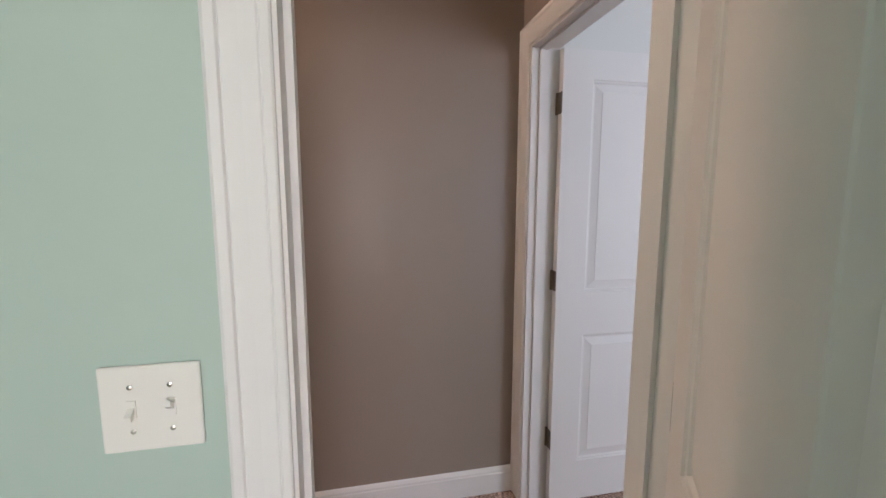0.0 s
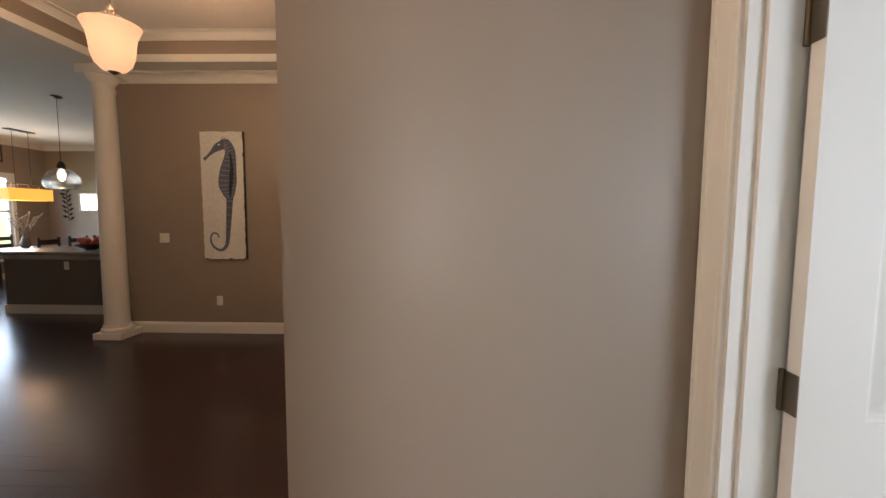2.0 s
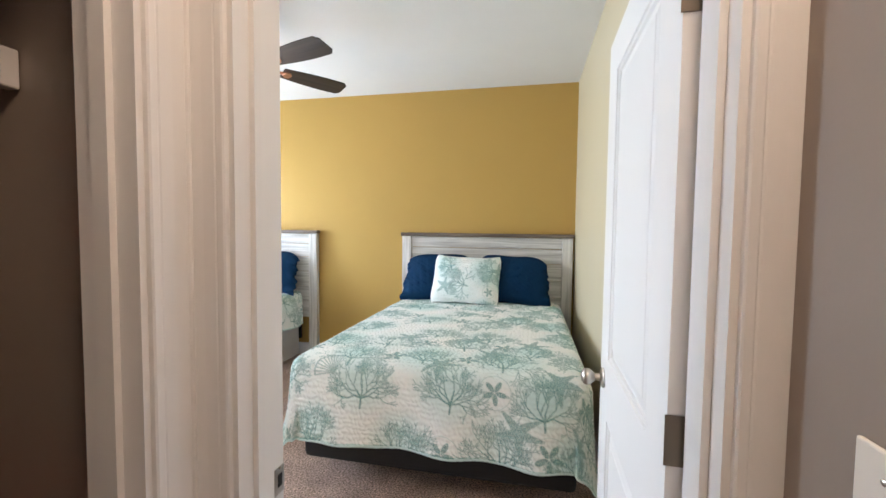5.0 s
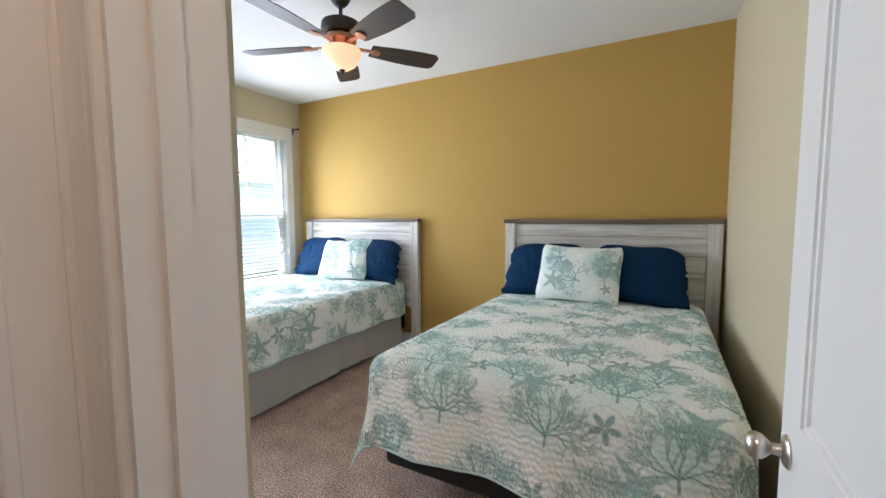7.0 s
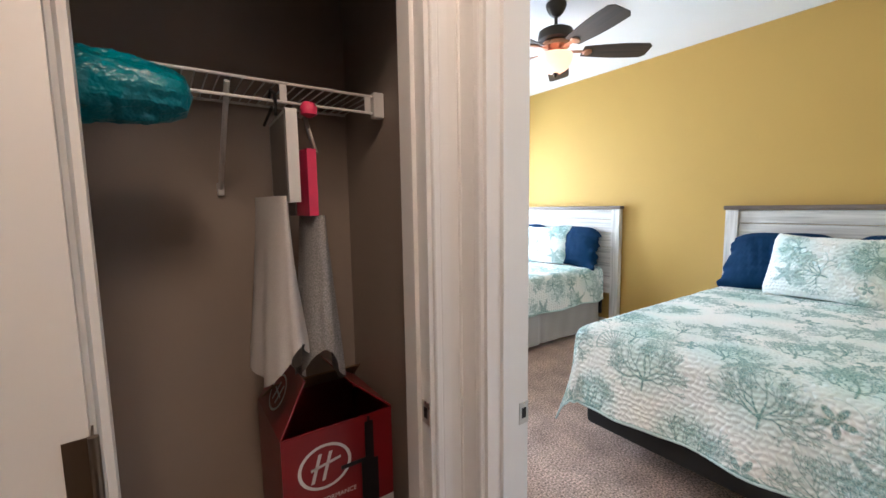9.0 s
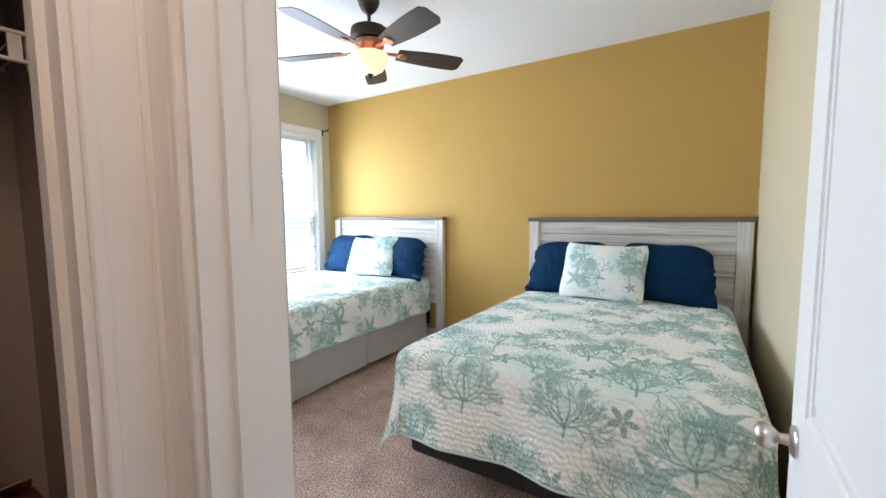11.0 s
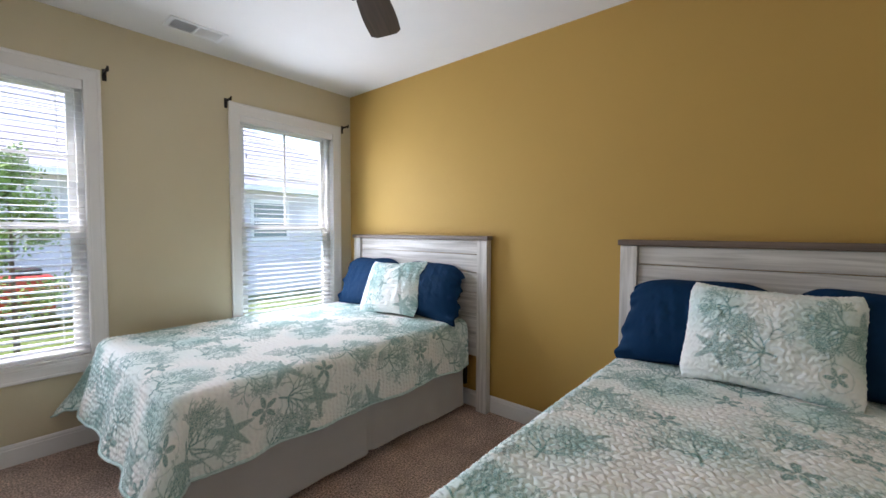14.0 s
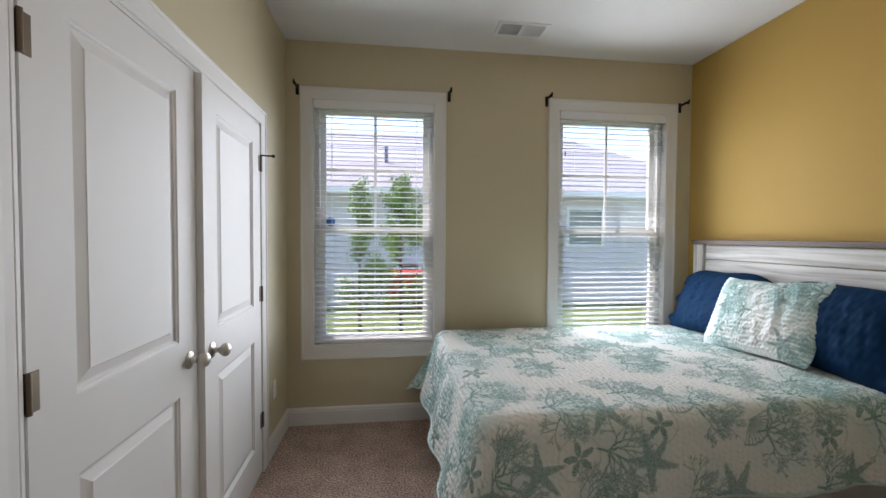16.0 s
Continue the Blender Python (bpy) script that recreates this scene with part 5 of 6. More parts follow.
for text, z, s, mt in (("HIGH PERFORMANCE", 0.585, 0.019, WHITEP), ("25% MORE", 0.455, 0.034, BLACKP), ("POWERFUL", 0.42, 0.034, BLACKP)):
    lettering(text, carton, pose(0.02, -0.0022, z, 90, 0, 0), s, mt)
bm = bmesh.new()
for z, w in ((0.568, 0.13), (0.505, 0.10), (0.495, 0.12)):
    box(bm, 0.02, 0.02 + w, -0.0026, -0.0014, z, z + 0.006)
part("fine_print", bm, BLACKP, carton)

# ---- foyer ----
FOAM = material("white_board_paint", (0.66, 0.65, 0.63), 0.6, vary=0.06, scale=12, grain=0.12, grain_scale=40)
INK = material("blue_grey_ink", (0.085, 0.105, 0.155), 0.6, vary=0.35, scale=30)
INK_L = material("pale_blue_grey_ink", (0.22, 0.25, 0.31), 0.6, vary=0.3, scale=40)
art = empty("seahorse_picture", pose(-2.43, FY, 1.655, 0, 0, 180), label="distressed white board painted with a blue seahorse", category="picture")
bm = bmesh.new()
rng = random.Random(4)
hw, hh = 0.252, 0.745
front, back = [], []
border = [(-hw + 2 * hw * k / 14, hh) for k in range(14)] + [(hw, hh - 2 * hh * k / 34) for k in range(34)] + [(hw - 2 * hw * k / 14, -hh) for k in range(14)] + [(-hw, -hh + 2 * hh * k / 34) for k in range(34)]
for x, z in border:
    j = rng.uniform(0.003, 0.020) if rng.random() < 0.55 else 0.001
    front.append(bm.verts.new((x * (1 - j * 2), 0.045, z * (1 - j)))), back.append(bm.verts.new((x, 0.0, z)))
bm.faces.new(front)
for k in range(len(front)):
    j = (k + 1) % len(front)
    bm.faces.new((front[k], front[j], back[j], back[k]))
bm.faces.new(back[::-1])
for f in bm.faces:
    f.material_index = 0 if len(f.verts) > 4 and f.calc_center_median().y > 0.04 else 1
part("board", bm, None, art, mats=[FOAM, material("dark_board_edge", (0.05, 0.045, 0.04), 0.7)])


def ribbon(pts, widths, y):
    """A flat painted stroke of varying width along a smooth line of points."""
    bm = bmesh.new()
    L, R = [], []
    for k, (p, w) in enumerate(zip(pts, widths)):
        a, b = Vector(pts[max(0, k - 1)]), Vector(pts[min(len(pts) - 1, k + 1)])
        d = (b - a).normalized()
        nr = Vector((-d.y, d.x))
        L.append(bm.verts.new((p[0] + nr.x * w, y, p[1] + nr.y * w))), R.append(bm.verts.new((p[0] - nr.x * w, y, p[1] - nr.y * w)))
    for k in range(len(pts) - 1):
        bm.faces.new((L[k], L[k + 1], R[k + 1], R[k]))
    return bm


def spline(ctrl, n=60):
    out = []
    for k in range(n + 1):
        u = k / n * (len(ctrl) - 1)
        i = min(int(u), len(ctrl) - 2)
        f = u - i
        p = [ctrl[max(0, min(len(ctrl) - 1, i + d))] for d in (-1, 0, 1, 2)]
        out.append(tuple(0.5 * (2 * p[1][c] + (p[2][c] - p[0][c]) * f + (2 * p[0][c] - 5 * p[1][c] + 4 * p[2][c] - p[3][c]) * f * f + (3 * p[1][c] - p[0][c] - 3 * p[2][c] + p[3][c]) * f ** 3) for c in range(len(p[1]))))
    return out


# body line: x across (mirrored as seen), height, half width
body = spline([(0.0, 0.60, 0.04), (-0.06, 0.605, 0.05), (-0.10, 0.52, 0.06), (-0.095, 0.42, 0.075), (-0.07, 0.28, 0.10), (-0.058, 0.14, 0.107), (-0.07, 0.03, 0.075), (-0.075, -0.05, 0.042), (-0.06, -0.25, 0.033), (-0.045, -0.42, 0.027), (-0.03, -0.55, 0.022), (0.01, -0.62, 0.019), (0.07, -0.635, 0.016), (0.14, -0.59, 0.013), (0.168, -0.51, 0.011), (0.14, -0.44, 0.010), (0.09, -0.445, 0.009), (0.065, -0.49, 0.007)], 130)
part("painted_body", ribbon([p[:2] for p in body], [p[2] for p in body], 0.0458), INK, art, "blue-grey painted seahorse body")
snout = spline([(-0.04, 0.60, 0.055), (0.05, 0.56, 0.045), (0.11, 0.51, 0.024), (0.17, 0.455, 0.014), (0.21, 0.42, 0.022)], 30)
shade_line = spline([(-0.10, 0.50, 0.010), (-0.115, 0.36, 0.018), (-0.105, 0.20, 0.024), (-0.09, 0.06, 0.016), (-0.085, -0.02, 0.006)], 30)
part("painted_shadow", ribbon([p[:2] for p in shade_line], [p[2] for p in shade_line], 0.0482), material("dark_navy_ink", (0.012, 0.016, 0.035), 0.6, vary=0.3, scale=40), art, "dark navy brush stroke down the back")
part("painted_head", ribbon([p[:2] for p in snout], [p[2] for p in snout], 0.0464), INK, art)
for k in range(6, 112, 3):
    bm = bmesh.new()
    x, z, w = body[k]
    a, b = Vector(body[k - 1][:2]), Vector(body[k + 1][:2])
    d = (b - a).normalized()
    nr = Vector((-d.y, d.x))
    vs = [(x + nr.x * w * 0.9 - d.x * 0.004, z + nr.y * w * 0.9 - d.y * 0.004), (x + nr.x * w * 0.9 + d.x * 0.004, z + nr.y * w * 0.9 + d.y * 0.004), (x - nr.x * w * 0.8 + d.x * 0.004, z - nr.y * w * 0.8 + d.y * 0.004), (x - nr.x * w * 0.8 - d.x * 0.004, z - nr.y * w * 0.8 - d.y * 0.004)]
    bm.faces.new([bm.verts.new((px, 0.0468, pz)) for px, pz in vs])
    part("painted_ring", bm, INK_L, art)
bm = bmesh.new()
for k in range(9):
    a = radians(60 + 20 * k)
    c, s_ = math.cos(a), math.sin(a)
    bm.faces.new([bm.verts.new((-0.03 + r * math.cos(a + o) * 0.9, 0.0462, 0.60 + r * math.sin(a + o))) for r, o in ((0.05, -0.12), (0.085, 0), (0.05, 0.12))])
part("painted_crest", bm, INK, art)
bm = bmesh.new()
lathe(bm, ((0.012, 0), (0.012, 0.001), (0.006, 0.0012)), (0.028, 0.0468, 0.592), "Y", 16)
part("painted_eye", bm, FOAM, art)

col = empty("column", pose(-3.665, 5.285, 0), label="white round column on a square plinth", category="column")
bm = bmesh.new()
soft_box(bm, -0.165, 0.165, -0.165, 0.165, 0, 0.075, 0.006)
part("plinth", bm, TRIM, col)
bm = bmesh.new()
lathe(bm, ((0.155, 0.075), (0.16, 0.09), (0.158, 0.115), (0.14, 0.125), (0.135, 0.14), (0.142, 0.15), (0.132, 0.16)), sides=36)
part("column_base", bm, TRIM, col, smooth=True)
bm = bmesh.new()
lathe(bm, ((0.130, 0.158), (0.124, 0.20), (0.122, 1.0), (0.116, 1.8), (0.103, 2.78), (0.112, 2.80), (0.112, 2.83), (0.103, 2.84), (0.103, 2.88)), sides=40)
part("shaft", bm, TRIM, col, smooth=True)
bm = bmesh.new()
lathe(bm, ((0.105, 2.88), (0.125, 2.90), (0.15, 2.94), (0.155, 2.96), (0.15, 2.965)), sides=36)
soft_box(bm, -0.17, 0.17, -0.17, 0.17, 2.966, 3.058, 0.005)
part("capital", bm, TRIM, col, smooth=True)

pend = empty("pendant_light", pose(-2.05, 3.50, 0), label="lit bell-shaped frosted glass pendant in the foyer", category="pendant light")
bm = bmesh.new()
lathe(bm, ((0.035, 2.400), (0.07, 2.412), (0.105, 2.45), (0.125, 2.51), (0.132, 2.58), (0.142, 2.64), (0.165, 2.690), (0.172, 2.705), (0.165, 2.708), (0.135, 2.64), (0.120, 2.52), (0.06, 2.425)), sides=40)
sh = part("glass_shade", bm, opal("lit_bell_glass", (1.0, 0.46, 0.26), 0.075, (0.95, 0.60, 0.42), 0.010), pend, "warm lit frosted glass bell", smooth="all")
sh.visible_shadow = False
bm = bmesh.new()
lathe(bm, ((0.004, 2.378), (0.014, 2.385), (0.036, 2.398), (0.030, 2.406)), sides=18)
part("finial", bm, BRONZE, pend, smooth=True)
bm = bmesh.new()
tube(bm, (0, 0, 2.41), (0, 0, 2.82), 0.006)
lathe(bm, ((0.012, 2.72), (0.028, 2.74), (0.022, 2.77), (0.03, 2.80), (0.010, 2.83)), sides=18)
tube(bm, (0, 0, 2.82), (0, 0, 3.34), 0.005)
lathe(bm, ((0.02, 3.31), (0.06, 3.34), (0.065, 3.358)), sides=24)
part("stem", bm, NICKEL, pend, "satin nickel stem and canopy", smooth=True)
for k in range(3):
    bm = bmesh.new()
    a = 2 * math.pi * k / 3
    tube(bm, (0.02 * math.cos(a), 0.02 * math.sin(a), 2.79), (0.155 * math.cos(a), 0.155 * math.sin(a), 2.70), 0.003, sides=8)
    part("rod", bm, NICKEL, pend)

GLASS_EDGE = material("blue_green_glass_top", (0.05, 0.11, 0.14), 0.08, vary=0.1, bump=0)
TEALP = material("teal_painted_wood", (0.03, 0.27, 0.27), 0.5, vary=0.15)
rt = empty("round_table", pose(-2.82, 2.30, 0), label="small round glass-topped side table", category="table")
bm = bmesh.new()
lathe(bm, ((0.36, 0.490), (0.37, 0.495), (0.37, 0.505), (0.36, 0.510)), sides=56)
part("tabletop", bm, GLASS_EDGE, rt, "blue-green glass top", smooth=True)
bm = bmesh.new()
lathe(bm, ((0.20, 0.0), (0.20, 0.02), (0.06, 0.05), (0.045, 0.24), (0.055, 0.44), (0.14, 0.489)), sides=30)
part("pedestal", bm, TEALP, rt, smooth=True)

# ---- living room, dining and kitchen, seen across the foyer ----
BEIGE = material("cream_upholstery", (0.60, 0.57, 0.52), 0.85, vary=0.06, grain=0.1, grain_scale=300, bump=0.2)
LEATHER = material("dark_brown_leather", (0.045, 0.034, 0.032), 0.32, vary=0.2, scale=7, grain_scale=220, bump=0.15)
DARKWOOD = wood("dark_dining_wood", (0.02, 0.014, 0.011), (0.05, 0.034, 0.026), 0.35, "X")
ISLAND = material("grey_island_paint", (0.16, 0.145, 0.135), 0.5, vary=0.04)
STONE = material("grey_stone_counter", (0.33, 0.31, 0.29), 0.25, vary=0.15, scale=14, grain=0.3, grain_scale=90)

arm = empty("armchair", pose(-6.72, 5.21, 0, 0, 0, 0), label="cream upholstered loveseat seen from behind", category="sofa")
bm = bmesh.new()
soft_box(bm, 0.26, 0.45, -0.46, 0.46, 0.08, 0.80, 0.04, 3)
part("backrest", bm, BEIGE, arm, smooth=True)
bm = bmesh.new()
soft_box(bm, 0.22, 0.47, -0.44, 0.44, 0.70, 0.89, 0.07, 4)
part("back_cushion", bm, BEIGE, arm, smooth=True)
for s in (-1, 1):
    bm = bmesh.new()
    soft_box(bm, -0.42, 0.30, s * 0.40 - 0.09, s * 0.40 + 0.09, 0.08, 0.60, 0.05, 3)
    part("armrest", bm, BEIGE, arm, smooth=True)
bm = bmesh.new()
soft_box(bm, -0.42, 0.26, -0.31, 0.31, 0.10, 0.46, 0.05, 3)
part("seat", bm, BEIGE, arm, smooth=True)
for x in (-0.36, 0.40):
    for y in (-0.42, 0.42):
        bm = bmesh.new()
        tube(bm, (x, y, 0), (x, y, 0.09), 0.02, 0.028, sides=10)
        part("leg", bm, DARKWOOD, arm)
bm = bmesh.new()
soft_box(bm, -6.95, -6.80, 4.93, 5.20, 0.63, 0.98, 0.06, 3)
tagged(part("throw_cushion", bm, BEIGE, None, "beige scatter cushion on the loveseat", smooth=True), category="cushion")

sofa = empty("recliner_sofa", pose(-7.9, 6.35, 0.0, 0, 0, 6), label="dark brown leather recliner sofa with puffy back", category="sofa")
for k in range(3):
    y = -0.62 + 0.62 * k
    bm = bmesh.new()
    soft_box(bm, -0.17, 0.24, y - 0.305, y + 0.305, 0.42, 1.08, 0.19, 6)
    part("back_cushion", bm, LEATHER, sofa, smooth=True)
    bm = bmesh.new()
    soft_box(bm, -0.75, -0.10, y - 0.305, y + 0.305, 0.20, 0.50, 0.09, 3)
    part("seat", bm, LEATHER, sofa, smooth=True)
for s in (-1, 1):
    bm = bmesh.new()
    soft_box(bm, -0.75, 0.25, s * 1.06 - 0.14, s * 1.06 + 0.14, 0.05, 0.66, 0.11, 4)
    part("armrest", bm, LEATHER, sofa, smooth=True)
bm = bmesh.new()
soft_box(bm, -0.6, 0.20, -0.92, 0.92, 0.03, 0.42, 0.04, 2)
part("frame", bm, LEATHER, sofa, smooth=True)

isl = empty("kitchen_island", pose(0, 0, 0), label="taupe kitchen island with a light stone top", category="kitchen island")
bm = bmesh.new()
box(bm, -6.17, -4.05, 6.32, 7.15, 0.0, 0.86)
part("body", bm, ISLAND, isl)
bm = bmesh.new()
soft_box(bm, -6.30, -4.0, 6.20, 7.25, 0.862, 0.905, 0.008)
part("worktop", bm, STONE, isl, "grey speckled stone worktop")
bm = bmesh.new()
box(bm, -6.19, -4.03, 6.30, 6.318, 0.0, 0.13), box(bm, -6.19, -6.172, 6.318, 7.16, 0.0, 0.13), box(bm, -6.18, -4.04, 6.305, 6.318, 0.79, 0.86)
part("base_trim", bm, TRIM, isl, "white base trim")
outlet("outlet", pose(-5.25, 6.3195, 0.70, 0, 0, 180), "white outlet on the island front")

FRUIT = material("orange_red_fruit", (0.50, 0.075, 0.02), 0.4, vary=0.4, scale=18)
fb = empty("fruit_bowl", pose(-5.15, 6.62, 0.905), label="bowl of orange and red fruit on the island", category="fruit bowl")
bm = bmesh.new()
lathe(bm, ((0.07, 0.0), (0.075, 0.01), (0.16, 0.05), (0.205, 0.085), (0.20, 0.088), (0.14, 0.055), (0.05, 0.02)), sides=30)
part("bowl", bm, DARKWOOD, fb, smooth=True)
rng = random.Random(9)
for k in range(13):
    bm = bmesh.new()
    a, r = k * 2.4, 0.035 + 0.10 * math.sqrt((k % 7) / 7)
    lathe(bm, [(0.045 * math.sin(math.pi * j / 8), -0.042 * math.cos(math.pi * j / 8)) for j in range(9)], (r * math.cos(a), r * math.sin(a), 0.095 + 0.05 * (k > 7)), "Z", 14)
    part("fruit", bm, FRUIT, fb, smooth="all")

dt = empty("dining_table", pose(-8.2, 8.55, 0), label="dark wooden dining table", category="table")
bm = bmesh.new()
soft_box(bm, -0.5, 0.5, -0.85, 0.85, 0.715, 0.755, 0.008)
part("tabletop", bm, DARKWOOD, dt)
for x in (-0.42, 0.42):
    for y in (-0.76, 0.76):
        bm = bmesh.new()
        soft_box(bm, x - 0.04, x + 0.04, y - 0.04, y + 0.04, 0, 0.714, 0.006, 1)
        part("leg", bm, DARKWOOD, dt)
chair = empty("dining_chair", pose(-7.45, 8.05, 0), label="dark wooden ladder-back dining chair", category="chair", group="chairs round the dining table")
bm = bmesh.new()
soft_box(bm, -0.22, 0.20, -0.22, 0.22, 0.43, 0.47, 0.012, 2)
part("seat", bm, DARKWOOD, chair)
for x, top in ((0.19, 1.0), (-0.20, 0.43)):
    for y in (-0.19, 0.19):
        bm = bmesh.new()
        soft_box(bm, x - 0.018, x + 0.018, y - 0.018, y + 0.018, 0, top, 0.004, 1)
        part("leg", bm, DARKWOOD, chair)
for z in (0.62, 0.76, 0.91):
    bm = bmesh.new()
    soft_box(bm, 0.18, 0.205, -0.172, 0.172, z - 0.035, z + 0.05, 0.004, 1)
    part("slat", bm, DARKWOOD, chair)
for x, y, r in ((-7.45, 8.65, 0), (-7.45, 9.2, 0), (-8.2, 7.45, -90), (-8.95, 8.3, 180), (-8.95, 8.9, 180)):
    copy_thing(chair, pose(x, y, 0, 0, 0, r))
vase = empty("vase", pose(-8.2, 8.5, 0.755), label="grey vase with dried branches on the dining table", category="vase")
bm = bmesh.new()
lathe(bm, ((0.05, 0), (0.08, 0.05), (0.085, 0.12), (0.05, 0.20), (0.055, 0.23)), sides=22)
part("pot", bm, STONE, vase, smooth=True)
bm = bmesh.new()
rng = random.Random(3)
for k in range(22):
    a, l_ = rng.uniform(0, 6.28), rng.uniform(0.25, 0.5)
    tip = Vector((math.cos(a) * l_ * 0.6, math.sin(a) * l_ * 0.6, 0.22 + l_))
    tube(bm, (0, 0, 0.2), tip, 0.004, 0.002, sides=5)
    for j in range(5):
        c = Vector((0, 0, 0.2)).lerp(tip, 0.5 + 0.12 * j)
        q = c + Vector((rng.uniform(-1, 1), rng.uniform(-1, 1), rng.uniform(0, 1))) * 0.06
        bm.faces.new([bm.verts.new(v) for v in (c, c + Vector((0.02, 0.01, 0.03)), q, c + Vector((-0.02, 0.01, 0.03)))])
part("branches", bm, material("dried_leaf", (0.20, 0.17, 0.12), 0.8, vary=0.3), vase)

dp = empty("drum_pendant", pose(-8.2, 8.55, 0), label="lit orange rectangular drum pendant over the table", category="pendant light")
bm = bmesh.new()
for a, b, c, d in ((-0.16, 0.16, -0.42, -0.415), (-0.16, 0.16, 0.415, 0.42), (-0.16, -0.155, -0.415, 0.415), (0.155, 0.16, -0.415, 0.415)):
    box(bm, a, b, c, d, 1.70, 1.93)
dsh = part("shade", bm, glow("lit_orange_fabric", (1.0, 0.36, 0.05), 0.13, (0.8, 0.45, 0.15)), dp, "orange lit fabric shade")
dsh.visible_shadow = False
bm = bmesh.new()
for y in (-0.3, -0.1, 0.1, 0.3):
    tube(bm, (0, y, 1.93), (0, y, 2.02), 0.006, sides=8)
tube(bm, (0, -0.32, 2.02), (0, 0.32, 2.02), 0.008, sides=8)
for y in (-0.15, 0.15):
    tube(bm, (0, y, 2.02), (0, y, CZ - 0.02), 0.004, sides=8)
box(bm, -0.06, 0.06, -0.25, 0.25, CZ - 0.02, CZ)
part("hanger", bm, BRONZE, dp)

gp = empty("glass_pendant", pose(-5.24, 6.33, 0), label="smoky glass globe pendant over the island", category="pendant light")
bm = bmesh.new()
lathe(bm, ((0.05, 2.075), (0.095, 2.055), (0.160, 2.00), (0.200, 1.93), (0.208, 1.87), (0.190, 1.81), (0.165, 1.785), (0.160, 1.785), (0.184, 1.81), (0.202, 1.87), (0.194, 1.93), (0.155, 1.995), (0.09, 2.05), (0.045, 2.07)), sides=34)
gs = part("globe", bm, glass("smoky_glass", (0.55, 0.52, 0.50), 0.02, clear=0.45), gp, "smoky clear glass globe", smooth="all")
gs.visible_shadow = False
bm = bmesh.new()
lathe(bm, ((0.02, 2.17), (0.045, 2.13), (0.055, 2.065), (0.03, 2.03)), sides=22)
tube(bm, (0, 0, 2.16), (0, 0, CZ - 0.02), 0.004, sides=8)
lathe(bm, ((0.03, CZ - 0.03), (0.065, CZ - 0.015), (0.065, CZ)), sides=24)
part("fitting", bm, BRONZE, gp, smooth=True)
bm = bmesh.new()
lathe(bm, ((0.012, 2.035), (0.028, 1.985), (0.035, 1.945), (0.025, 1.91), (0.004, 1.90)), sides=18)
part("lightbulb", bm, glow("lit_bulb", (1.0, 0.85, 0.6), 2.2), gp, "clear lit bulb", smooth="all")

for a, b in GWIN:
    root = empty("window_living", pose(-9.6, (a + b) / 2, 0, 0, 0, -90), label="tall white divided window, bright outside", category="window", kind="structure")
    w = (b - a) / 2
    bm = bmesh.new()
    for p, q, r, s in ((-w, -w + 0.05, 0.72, 2.27), (w - 0.05, w, 0.72, 2.27), (-w + 0.05, w - 0.05, 2.22, 2.27), (-w + 0.05, w - 0.05, 0.72, 0.77), (-w + 0.05, w - 0.05, 1.46, 1.52)):
        box(bm, p, q, -0.08, -0.03, r, s)
    part("window_frame", bm, VINYL, root)
    for p, q, r, s in ((-0.020, 0.020, 0.77, 1.46), (-0.020, 0.020, 1.52, 2.22)):
        bm = bmesh.new()
        box(bm, p, q, -0.065, -0.045, r, s)
        part("muntin", bm, VINYL, root)
    bm = bmesh.new()
    box(bm, -w + 0.05, w - 0.05, -0.057, -0.054, 0.77, 2.22)
    part("pane", bm, PANE, root).visible_shadow = False
    casing("trim_living_window", pose(-9.6, 0, 0, 0, 0, -90), -b, -a, 2.27, 0.72, True, tuple((d * 0.83, h) for d, h in CASING), "white living room window casing")

FRAME_W = material("white_picture_frame", (0.66, 0.65, 0.62), 0.5)
LEAFINK = material("dark_leaf_print", (0.05, 0.065, 0.05), 0.7)


def framed(name, m, w, h, fr, inner, label, cat="picture", motif=None):
    root = empty(name, m, label=label, category=cat)
    bm = bmesh.new()
    for a, b, c, d in ((-w, -w + 0.03, -h, h), (w - 0.03, w, -h, h), (-w + 0.03, w - 0.03, h - 0.03, h), (-w + 0.03, w - 0.03, -h, -h + 0.03)):
        box(bm, a, b, 0, 0.025, c, d)
    part("frame", bm, fr, root)
    bm = bmesh.new()
    box(bm, -w + 0.03, w - 0.03, 0, 0.012, -h + 0.03, h - 0.03)
    part("sheet", bm, inner, root)
    if motif:
        rg = random.Random(motif)
        bm = bmesh.new()
        for k in range(9):
            a, r = rg.uniform(0.4, 2.7), rg.uniform(0.03, h * 0.6)
            c = Vector((r * math.cos(a) * 0.6, 0.013, -h * 0.35 + r))
            bm.faces.new([bm.verts.new(c + Vector((dx, 0, dz))) for dx, dz in ((0, -0.03), (0.02, 0), (0, 0.04), (-0.02, 0))])
        box(bm, -0.003, 0.003, 0.0122, 0.0135, -h * 0.6, h * 0.3)
        part("leaf_print", bm, LEAFINK, root)


